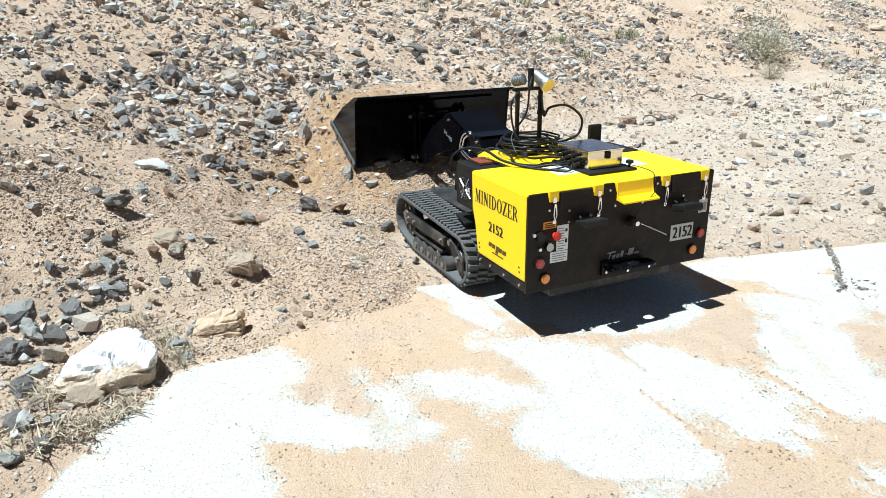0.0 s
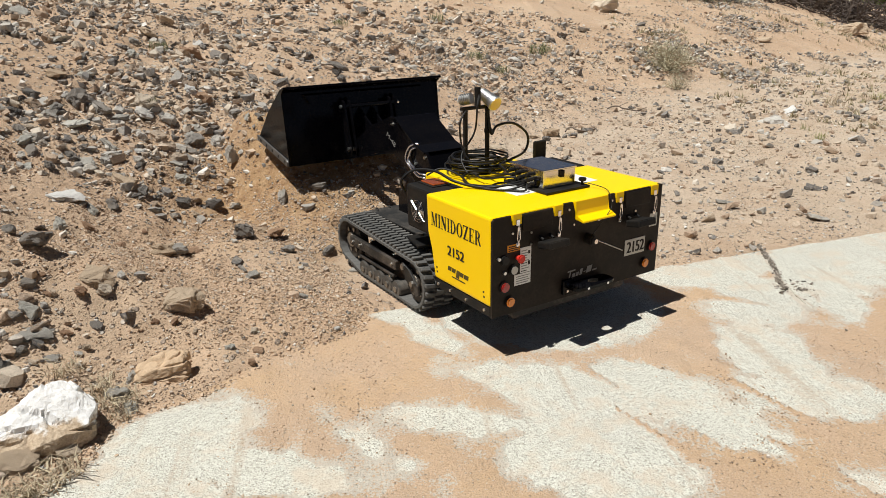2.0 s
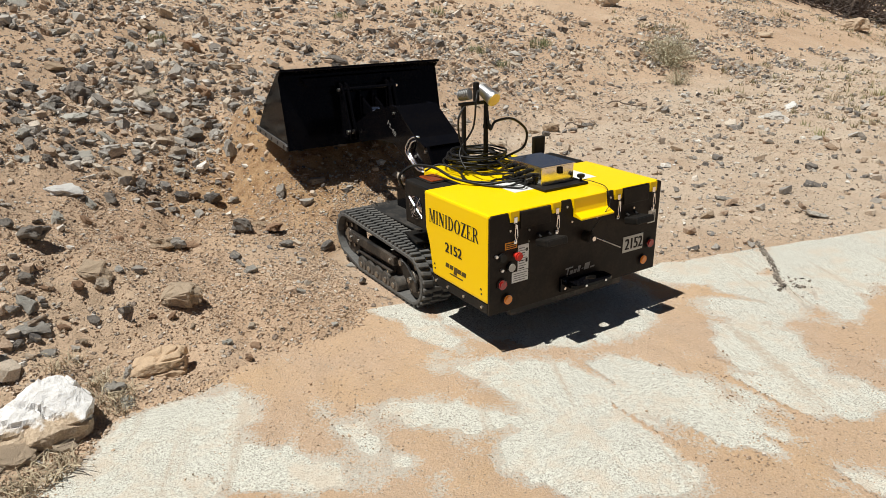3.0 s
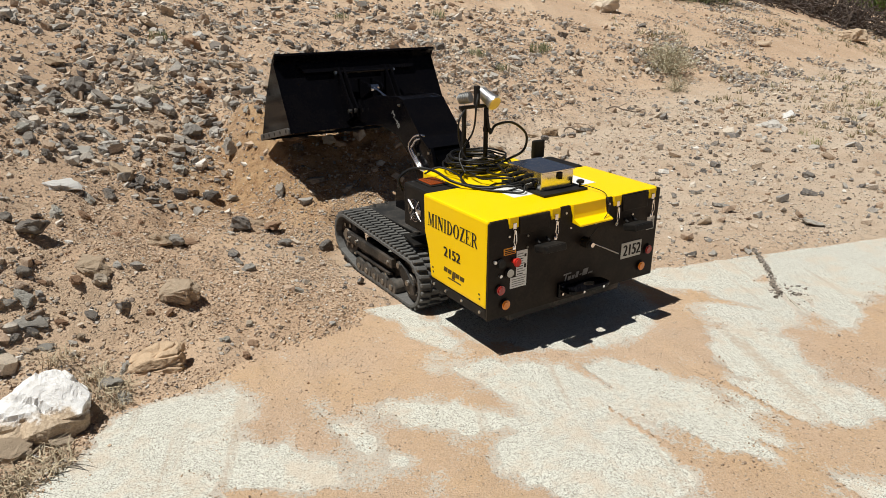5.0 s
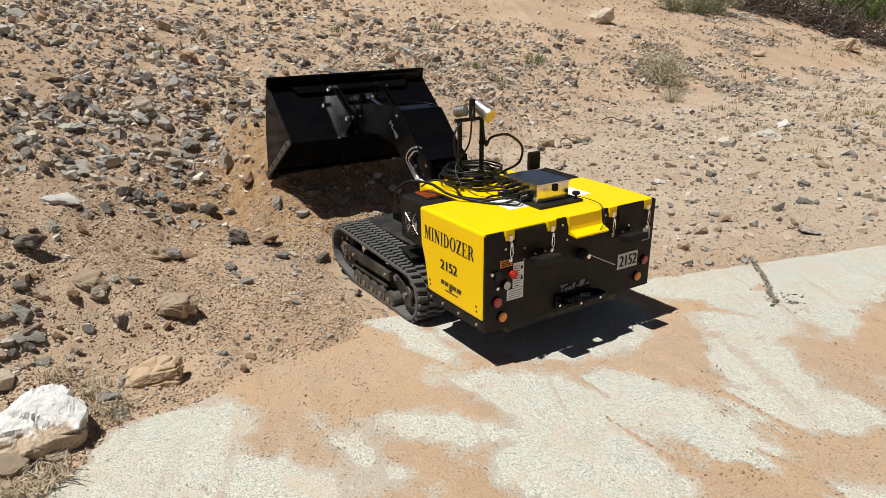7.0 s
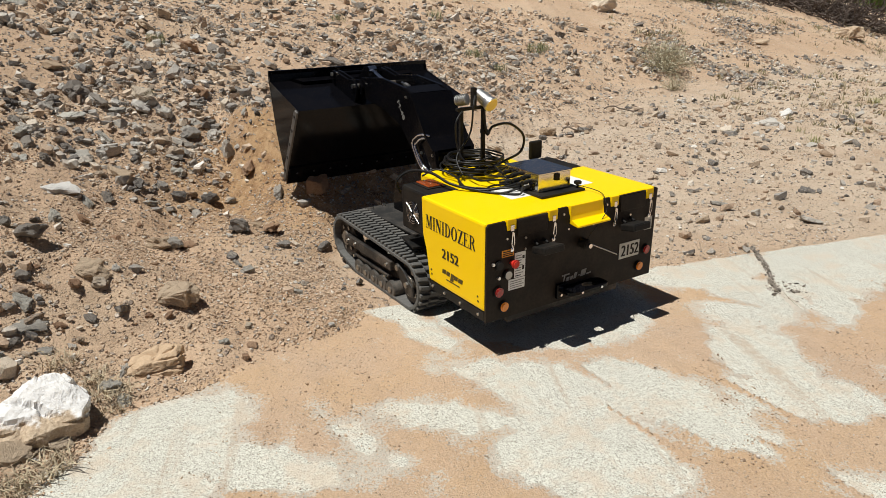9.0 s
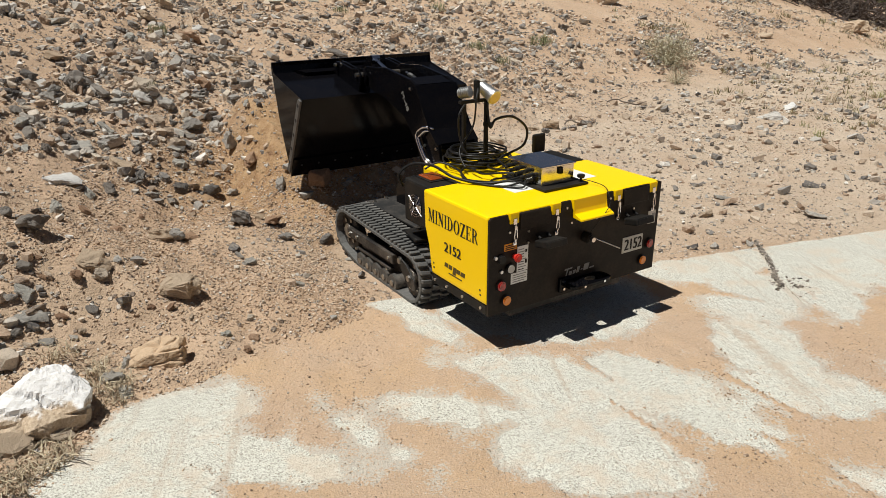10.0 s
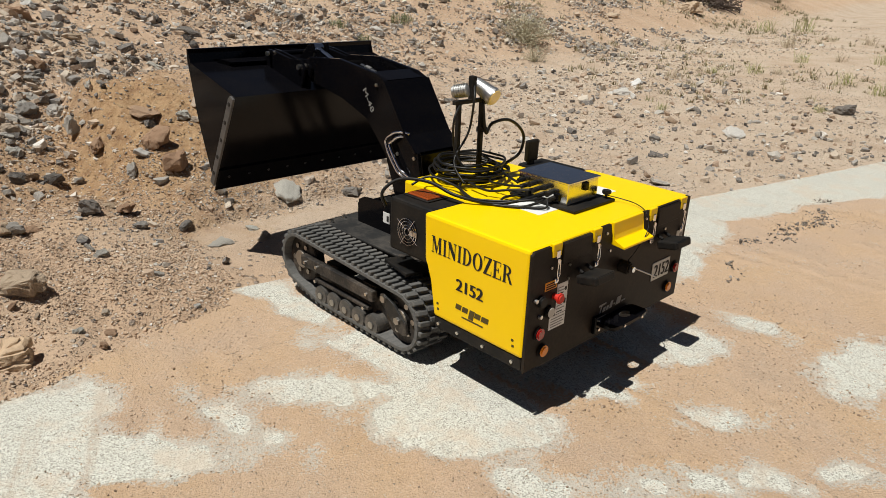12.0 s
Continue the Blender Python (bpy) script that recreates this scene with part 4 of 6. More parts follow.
def build_gravel():
    rng = np.random.default_rng(3)
    kinds = []
    for i in range(14):
        me = stone_mesh(100 + i, 9, 0.52)
        co = np.array([v.co[:] for v in me.vertices])
        tri = np.array([t.vertices[:] for t in (me.calc_loop_triangles() or me.loop_triangles)])
        kinds.append((co, tri))
    bank_area = (-4.5, 8.0, 1.6, 14.5)
    near = lambda x, y: stoniness(x, y) * np.clip(1.5 - 0.09 * y, 0.25, 1)
    # countable stones, each a thing
    meshes = [stone_mesh(200 + i, 10, 0.5, 0.025, 0.08) for i in range(16)]
    for k, (x, y) in enumerate(scatter(rng, 130, (-3.2, 1.5, 1.8, 9.0), lambda x, y: near(x, y) * (1 - 0.95 * bump(x, y, -0.60, 4.2, 0.5, 0.7, 0)))):
        w = float(0.055 + 0.085 * rng.beta(1.2, 2.2) + 0.006 * y)
        ob = place_stone(meshes[k % 16], float(x), float(y), w, "m", "broken stone of mixed grey and brown on the bank")
        tagged(ob, group="loose stones on the bank")
    p = scatter(rng, 14000, bank_area, lambda x, y: near(x, y) * (1 - 0.93 * bump(x, y, -0.60, 4.2, 0.5, 0.7, 0)))
    strewn("bank_rubble", "angular grey and brown rubble on the bank", rng, p, (0.016 + 0.18 * rng.beta(0.9, 6.5, len(p))) * (0.85 + 0.06 * p[:, 1]), GRAVEL, kinds)
    p = scatter(rng, 30000, (-4.0, 5.0, 1.6, 12.0), lambda x, y: np.clip(stoniness(x, y) + 0.35 * (bank(x, y) > 0.01), 0, 1))
    strewn("bank_gravel", "small mixed gravel on the bank", rng, p, (0.008 + 0.022 * rng.beta(1.2, 2.5, len(p))) * (0.8 + 0.06 * p[:, 1]), GRAVEL, kinds)
    soil = lambda x, y: np.where(bank(x, y) + heaps(x, y) > 0.003, 1.0, 0.0) * np.clip(1.2 - 0.12 * np.abs(y - 3.5), 0.1, 1) * np.clip(0.5 + 1.3 * fbm(x, y, 0.6, 2, 43), 0.05, 1) * (1 - bump(x, y, -0.5, 5.9, 0.7, 0.7, 0)) ** 2
    p = scatter(rng, 44000, (-2.4, 1.2, 2.0, 6.8), soil)
    strewn("spoil_grit", "sandy grit and crumbs on the spoil", rng, p, 0.006 + 0.03 * rng.beta(0.9, 5.0, len(p)), SANDY_GRAVEL, kinds)
    flat = lambda x, y: (y > slab_back(x)) * np.clip(0.4 + 1.2 * fbm(x, y, 1.0, 2, 44), 0.08, 1) * np.clip(1.4 - 0.1 * y, 0.2, 1)
    p = scatter(rng, 24000, (0.2, 10.0, 3.6, 13.0), flat)
    strewn("ground_gravel", "loose pebbles on the sandy ground", rng, p, (0.006 + 0.036 * rng.beta(0.8, 9, len(p))) * (1 + 0.06 * p[:, 1]), PALE_GRAVEL, kinds)
    far = lambda x, y: np.clip(0.35 + 1.5 * fbm(x, y, 2.2, 3, 46) + 0.2 * (bank(x, y) > 0.05), 0.05, 1) * np.where(bank(x, y) > 0.05, 1.0, 0.6)
    p = scatter(rng, 15000, (0.5, 20.0, 8.5, 24.0), far)
    strewn("far_gravel", "scattered pebbles and stones far off", rng, p, 0.018 + 0.14 * rng.beta(0.9, 7.0, len(p)), PALE_GRAVEL, kinds)
    slide = lambda x, y: np.clip(0.2 + 3.0 * fbm(x, y, 0.9, 3, 45), 0, 1) * (bump(x, y, 7.4, 13.3, 2.2, 1.4, 35) + 1.3 * bump(x, y, 12.0, 18.3, 3.8, 2.2, 45) + 0.25 * bump(x, y, 3.6, 12.6, 2.0, 1.2, 40))
    p = scatter(rng, 8000, (1.0, 18.0, 9.5, 23.0), slide)
    strewn("far_rubble", "dark and pale rubble at the foot of the far slope", rng, p, 0.03 + 0.22 * rng.beta(0.9, 7, len(p)), GRAVEL, kinds)
    def before_tracks(x, y):
        u, v = 0.906 * (x - 1.1) + 0.4226 * (y - 3.1), -0.4226 * (x - 1.1) + 0.906 * (y - 3.1)
        return (np.abs(u) < 0.85) * np.clip((v - 1.66) / 0.05, 0, 1) * np.clip((2.7 - v) / 0.5, 0, 1) * np.clip(0.4 + 2.0 * fbm(x, y, 0.25, 2, 52), 0.05, 1)
    p = np.array([q for q in rng.uniform((-0.8, 4.2), (1.6, 6.2), (24000, 2)) if before_tracks(q[0], q[1]) > rng.uniform(0, 1)])
    strewn("dug_rubble", "grey gravel and stones on the dug ground", rng, p, 0.006 + 0.06 * rng.beta(0.7, 8.0, len(p)), GRAVEL, kinds)
    p = scatter(rng, 9000, (-1.1, 4.5, 1.5, 4.2), lambda x, y: (bank(x, y) < 0.004) * np.clip(0.25 + 1.5 * fbm(x, y, 0.5, 2, 47), 0.04, 1))
    strewn("slab_pebbles", "tiny pebbles strewn over the concrete slab", rng, p, 0.004 + 0.016 * rng.beta(1.0, 5.0, len(p)), SANDY_GRAVEL, kinds, 0.1)
    p = scatter(rng, 480, (2.4, 2.8, 3.4, 4.2), lambda x, y: np.exp(-((x - 2.49 - 0.368 * (y - 3.51) - 0.05 * fbm(x, y, 0.2, 2, 53)) / 0.014) ** 2))
    strewn("crack_pebbles", "dark grit gathered in the slab's crack", rng, p, 0.008 + 0.02 * rng.beta(1.0, 3.0, len(p)), DARK_GRAVEL, kinds, 0.1)
    p = scatter(rng, 420, (2.4, 4.6, 2.8, 4.0), lambda x, y: np.exp(-((y - 3.17 - 0.45 * (x - 3.0) - 0.3 * fbm(x, y, 0.4, 2, 49)) / 0.06) ** 2) * np.clip(4 * fbm(x, y, 0.3, 2, 50) - 0.1, 0, 1) + 0.5 * np.exp(-((x - 2.5) / 0.12) ** 2 - ((y - 3.45) / 0.1) ** 2))
    strewn("slab_rubble", "grey rubble strewn along the sand's edge", rng, p, 0.008 + 0.05 * rng.beta(0.8, 5.0, len(p)), DARK_GRAVEL, kinds, 0.1)


# Plants.
def tuft(name, label, x, y, size, height, blades, material, seed, lean=0.5, category="grass"):
    rng = random.Random(seed)
    co, tri = [], []
    for _ in range(blades):
        a, r = rng.uniform(0, math.tau), size * 0.35 * rng.random() ** 0.5
        bx, by = r * math.cos(a), r * math.sin(a)
        h, o, b = height * rng.uniform(0.45, 1), rng.uniform(0, math.tau), rng.uniform(0.1, lean) * height
        wd = rng.uniform(0.0009, 0.0018) * (1 + 4 * size * size + size)
        side = (-math.sin(o) * wd, math.cos(o) * wd)
        k = len(co)
        mx, my = bx + 0.45 * b * math.cos(o), by + 0.45 * b * math.sin(o)
        co += [(bx - side[0], by - side[1], -0.02), (bx + side[0], by + side[1], -0.02), (mx + side[0], my + side[1], h * 0.65), (mx - side[0], my - side[1], h * 0.65), (bx + 1.3 * b * math.cos(o), by + 1.3 * b * math.sin(o), h * rng.uniform(0.75, 1))]
        tri += [(k, k + 1, k + 2), (k, k + 2, k + 3), (k + 3, k + 2, k + 4)]
    me = mesh_from(name, np.array(co), np.array(tri))
    me.materials.append(material)
    ob = new(name, me)
    ob.location = (x, y, float(ground_height(np.array([x]), np.array([y]))[0]))
    return tagged(ob, label, category)


def litter(name, label, clumps, area, seed):
    """Low wisps of dry grass over the far ground, in one mesh."""
    rng = np.random.default_rng(seed)
    p = scatter(rng, clumps, area, lambda x, y: np.clip(0.15 + 2.5 * fbm(x, y, 3.0, 3, 95), 0, 1) * np.where(bank(x, y) > 0.8, 0.2, 1.0))
    z = ground_height(p[:, 0], p[:, 1])
    co, tri = [], []
    for (x, y), h in zip(p, z):
        size = rng.uniform(0.03, 0.09) + 0.003 * y
        for _ in range(9):
            a, b, w = rng.uniform(0, math.tau), rng.uniform(0, math.tau), rng.uniform(0.004, 0.008) + 0.0004 * y
            bx, by = x + size * 0.8 * math.cos(a) * rng.random(), y + size * 0.8 * math.sin(a) * rng.random()
            k = len(co)
            co += [(bx - w * math.sin(b), by + w * math.cos(b), h - 0.01), (bx + w * math.sin(b), by - w * math.cos(b), h - 0.01), (bx + size * 0.7 * math.cos(b), by + size * 0.7 * math.sin(b), h + size * rng.uniform(0.4, 1.1))]
            tri.append((k, k + 1, k + 2))
    me = mesh_from(name, np.array(co), np.array(tri))
    me.materials.append(DULL_GRASS)
    return tagged(new(name, me), label, "grass", kind="stuff")


def shrub(name, label, x, y, size, twigs, material, seed, leafy=None, sprawl=0.0):
    """A low bush of forking twigs, with small leaves where it is green."""
    rng = random.Random(seed)
    bm, leaves = fresh(), fresh()
    for _ in range(twigs):
        a, up = rng.uniform(0, math.tau), rng.uniform(0.25, 1.0)
        p = Vector((sprawl * size * rng.uniform(-1, 1), sprawl * size * rng.uniform(-1, 1), -0.03))
        up = up * (1 - 0.75 * sprawl)
        way = Vector((math.cos(a) * (1 - 0.6 * up), math.sin(a) * (1 - 0.6 * up), up))
        line = [p]
        for _ in range(4):
            way = (way + Vector((rng.uniform(-0.4, 0.4), rng.uniform(-0.4, 0.4), rng.uniform(-0.25, 0.2)))).normalized() if not sprawl else (way + Vector((rng.uniform(-0.9, 0.9), rng.uniform(-0.9, 0.9), rng.uniform(-0.6, 0.6)))).normalized()
            p = p + way * size * rng.uniform(0.15, 0.3)
            line.append(p)
            if leafy:
                for _ in range(7):
                    c = p + Vector([rng.gauss(0, size * 0.07) for _ in range(3)])
                    u, v = Vector([rng.gauss(0, 1) for _ in range(3)]).normalized() * size * 0.035, Vector([rng.gauss(0, 1) for _ in range(3)]).normalized() * size * 0.018
                    leaves.faces.new([leaves.verts.new(c + w) for w in (-u, v, u, -v)])
        tube(line, 0.004 * size + 0.001 + 0.012 * sprawl, 4, bm)
    ob = new(name)
    ob.location = (x, y, float(ground_height(np.array([x]), np.array([y]))[0]))
    part("brushwood", bm, material, ob)
    if leafy:
        part("foliage", leaves, leafy, ob)
    else:
        leaves.free()
    return tagged(ob, label, "shrub")


def build_plants():
    rng = random.Random(8)
    for i, (x, y, s, h, n) in enumerate([(-1.04, 2.74, 0.24, 0.05, 150), (-1.15, 2.28, 0.3, 0.055, 170), (-1.15, 2.85, 0.2, 0.05, 100), (-1.38, 2.05, 0.4, 0.06, 170), (-1.0, 2.66, 0.16, 0.035, 80), (-1.22, 2.12, 0.26, 0.05, 120), (-1.3, 2.9, 0.2, 0.055, 70), (-1.45, 2.3, 0.3, 0.06, 110)]):
        tagged(tuft("dry_grass", "tuft of dry straw-coloured grass beside boulders", x, y, s, h, n, STRAW, i, 1.8), group="dry grass tufts")
    for i, (x, y, s) in enumerate([(7.14, 9.6, 0.36), (8.18, 10.05, 0.3), (8.88, 9.85, 0.42), (9.24, 9.7, 0.25), (16.7, 16.9, 0.8), (10.9, 10.9, 0.4), (11.84, 10.85, 0.35), (9.2, 7.65, 0.4), (12.36, 10.4, 0.45), (12.6, 13.1, 0.5), (9.57, 8.6, 0.4), (15.4, 17.0, 0.7), (15.46, 13.5, 0.5), (5.3, 7.3, 0.2), (7.28, 6.8, 0.2), (13.2, 13.7, 0.5)]):
        tagged(tuft("grass_tuft", "sparse yellow-green grass tuft on gravel", x, y, s, s * 0.62, 46, GRASS if i % 3 else STRAW, 30 + i, 1.1), group="grass tufts on the ground")
    litter("dry_litter", "sparse dry grass and litter on the gravel", 520, (5.5, 22.0, 7.5, 24.0), 91)
    for i, (x, y, s) in enumerate([(3.24, 11.97, 0.5), (1.98, 10.9, 0.4), (1.63, 13.0, 0.45), (-0.05, 11.7, 0.35), (-1.70, 6.38, 0.2), (2.3, 10.5, 0.3), (-2.0, 8.2, 0.3), (3.4, 12.2, 0.35)]):
        tagged(tuft("bank_weed", "small green weed on the stony bank", x, y, s, s * 0.45, 80, WEED, 60 + i, 0.8, "weed"), group="weeds on the bank")
    shrub("dry_shrub", "pale grey-green dry shrub at the foot of the far bank", 5.78, 12.4, 0.62, 110, STRAW, 3, SAGE)
    shrub("dry_shrub", "small pale dry shrub at the foot of the far bank", 5.45, 11.3, 0.3, 50, STRAW, 5, SAGE)
    for i, (x, y, s) in enumerate([(18.3, 23.4, 1.7), (19.6, 23.8, 2.0), (19.0, 25.0, 2.0), (17.6, 24.6, 1.7), (20.8, 24.4, 2.0), (21.5, 26.0, 2.4)]):
        tagged(shrub("green_bush", "bright green leafy bush on the far bank", x, y, s, 70, TWIG, 20 + i, GREEN), group="far bushes")
    for i, (x, y, s) in enumerate([(9.85, 19.4, 0.9), (9.1, 19.3, 0.8), (10.6, 19.9, 0.9)]):
        tagged(shrub("olive_bush", "dull olive bush on the crest of the bank", x, y, s, 60, TWIG, 26 + i, WEED), group="olive bushes")
    for i, (x, y, s) in enumerate([(14.2, 22.0, 1.3), (13.6, 21.4, 1.2), (14.3, 20.8, 1.1), (14.6, 20.0, 1.0), (15.3, 20.2, 0.9), (13.2, 22.4, 1.3), (15.6, 21.4, 1.2), (15.9, 19.9, 0.8), (12.6, 21.6, 1.0)]):
        tagged(shrub("dead_brush", "dark tangle of dead twigs on the bank", x, y, s, 120, BRUSHWOOD, 40 + i, None, 0.8), group="dead brush")
    for seed, x, y, way, long_ in ((1, 2.62, 8.30, 12, 0.40), (2, 3.62, 9.55, -8, 0.48)):
        rng.seed(seed)
        bm = fresh()
        line = [Vector((long_ * i / 6 - 0.05 * (i == 3), 0.05 * math.sin(i * 1.1) + rng.uniform(-0.015, 0.015), 0.035 + 0.03 * math.sin(i * 0.9))) for i in range(7)]
        tube(smooth_line(line, 3), 0.010, 6, bm)
        for j in (2, 4, 5):
            tube([line[j], line[j] + Vector((0.07, rng.uniform(-0.09, 0.09), 0.04)), line[j] + Vector((0.13, rng.uniform(-0.16, 0.16), 0.05))], 0.005, 5, bm)
        me = mesh_of(bm, "fallen_branch")
        me.materials.append(TWIG)
        ob = new("fallen_branch", me)
        ob.matrix_world = pose(x, y, float(ground_height(np.array([x]), np.array([y]))[0]), 0, 0, way)
        tagged(ob, "dead grey forked branch lying on the ground", "branch", "fallen branches")


# The tracked loader. Its own space: x right, y ahead, z up from the ground under the middle of its rear panel.
PIVOT, PIN = Vector((1.083, 0.392)), Vector((1.119, 0.023))
PIN_IN_BUCKET, BUCKET_X = Vector((-0.076, 0.105)), 0.011
BUCKET_TOP, BUCKET_TIP, BUCKET_HALF = Vector((0.090, 0.528)), Vector((0.607, 0.0)), 0.629
RAM_ON_BOOM, RAM_ON_BUCKET = Vector((0.47, 0.26)), Vector((-0.088, 0.252))


def turned(v, degrees):
    a = radians(degrees)
    return Vector((v.x * math.cos(a) - v.y * math.sin(a), v.x * math.sin(a) + v.y * math.cos(a)))


def bucket_corner(boom, tilt):
    """Where the lower rear edge of the bucket is, in (y, z)."""
    return PIVOT + turned(PIN, boom) - turned(PIN_IN_BUCKET, tilt)


def bolt_heads(name, spots, axis, r, thick, material, parent):
    a = Vector(axis) * thick
    for p in spots:
        part(name, rod(Vector(p) - a * 0.3, Vector(p) + a, r, 6), material, parent)


def build_hood(dozer):
    profile = [(0.0, 0.257), (0.0, 0.688), (0.548, 0.688), (0.540, 0.485), (0.486, 0.413), (0.480, 0.257)]
    hood = part("hood", prism(profile, -0.557, 0.557, 0.012), YELLOW, dozer, "bright yellow painted steel engine hood")
    part("hood_nose", box(-0.31, 0.33, 0.545, 0.96, 0.56, 0.686, 0.012), YELLOW, hood)
    part("label_sheet", box(-0.22, 0.33, 0.236, 0.42, 0.6875, 0.6895), WHITE, hood, "white vinyl sheet on the hood")
    side = Matrix(((0, 0, -1, -0.557), (-1, 0, 0, 0), (0, 1, 0, 0), (0, 0, 0, 1)))
    at = lambda y, z: Matrix.Translation((0, y, z)) @ side
    serif_word("lettering", "MINIDOZER", 0.070, 0.43, at(0.500, 0.536), INK, hood)
    lettering("number", "2152", 0.050, 0.142, at(0.355, 0.417), INK, hood, weight=2.2)
    mark = fresh()
    for y, w, h, z in ((0.352, 0.030, 0.022, 0.338), (0.316, 0.030, 0.022, 0.337), (0.280, 0.026, 0.040, 0.319), (0.248, 0.030, 0.022, 0.335), (0.212, 0.036, 0.022, 0.334)):
        prism([(y, z), (y - w, z), (y - w - 0.2 * h, z + h), (y - 0.2 * h, z + h)], -0.5585, -0.5565, 0, mark)
    part("logo", mark, BROWN_INK, hood)
    part("small_print", box(-0.5582, -0.5565, 0.20, 0.315, 0.309, 0.315), BROWN_INK, hood)
    for y in (0.455, 0.05):
        part("vent_slot", box(-0.5585, -0.556, y - 0.006, y + 0.006, 0.315, 0.325, 0.002), BROWN_INK, hood)
        part("vent_slot", box(-0.5585, -0.556, y - 0.010, y + 0.002, 0.292, 0.302, 0.002), BROWN_INK, hood)
    part("sill", box(-0.552, 0.552, 0.006, 0.478, 0.203, 0.2555, 0.006), MATT, dozer, "black steel sill under the hood")
    bolt_heads("sill_bolt", [(-0.553, y, 0.228) for y in (0.05, 0.2, 0.34, 0.45)], (-1, 0, 0), 0.008, 0.004, STEEL, dozer)
    # beacon and fan housing on the near corner, a plain one on the other
    house = part("fan_housing", box(-0.518, -0.313, 0.552, 0.815, 0.445, 0.684, 0.014), MATT, dozer, "black fan housing")
    part("fan_backing", rod((-0.516, 0.69, 0.555), (-0.5195, 0.69, 0.555), 0.060, 28), BLACK, house)
    grill = fresh()
    for r in (0.016, 0.031, 0.046, 0.059):
        tube([Vector((-0.5245, 0.69 + r * math.cos(a), 0.555 + r * math.sin(a))) for a in np.linspace(0, math.tau, 28, endpoint=False)], 0.0012, 5, grill, True)
    for a in (0.6, 2.2, 3.75, 5.3):
        rod((-0.5235, 0.69 + 0.012 * math.cos(a), 0.555 + 0.012 * math.sin(a)), (-0.5235, 0.69 + 0.076 * math.cos(a), 0.555 + 0.076 * math.sin(a)), 0.0016, 6, grill)
    part("fan_guard", grill, CHROME, house, "chrome wire fan guard")
    for k in range(5):
        blade = box(-0.523, -0.521, -0.012, 0.012, 0.012, 0.058, 0.002)
        moved(blade, Matrix.Translation((0, 0.69, 0.555)) @ Matrix.Rotation(k * math.tau / 5 + 0.3, 4, "X"))
        part("fan_blade", blade, STEEL if k == 1 else MATT, house)
    part("beacon_frame", box(-0.462, -0.344, 0.632, 0.790, 0.684, 0.690, 0.005), MATT, house)
    part("beacon", box(-0.450, -0.357, 0.645, 0.776, 0.688, 0.698, 0.005), BEACON, house, "orange ribbed beacon lens")
    part("air_housing", box(0.345, 0.545, 0.552, 0.84, 0.445, 0.690, 0.014), MATT, dozer, "black side housing")
    rear = part("rear_panel", rear_outline(), SATIN, dozer, "dark brown-black rear panel with lamps")
    build_rear(rear)


def rear_outline():
    """The rear plate with its notched top edge."""
    pts = [(-0.553, 0.203), (0.550, 0.203), (0.553, 0.683), (0.535, 0.690), (0.525, 0.690), (0.522, 0.640), (0.468, 0.640), (0.464, 0.684), (0.275, 0.684), (0.270, 0.640), (0.212, 0.640), (0.205, 0.688), (0.17, 0.688), (0.155, 0.625),
           (-0.055, 0.625), (-0.075, 0.688), (-0.13, 0.688), (-0.136, 0.640), (-0.194, 0.640), (-0.20, 0.680), (-0.385, 0.680), (-0.390, 0.640), (-0.442, 0.640), (-0.45, 0.684), (-0.54, 0.684), (-0.553, 0.672)]
    bm = fresh()
    a = [bm.verts.new((x, -0.010, z)) for x, z in pts]
    b = [bm.verts.new((x, 0.002, z)) for x, z in pts]
    bm.faces.new(a), bm.faces.new(b[::-1])
    for i in range(len(pts)):
        j = (i + 1) % len(pts)
        bm.faces.new((a[i], b[i], b[j], a[j]))
    bmesh.ops.recalc_face_normals(bm, faces=bm.faces[:])
    return bm


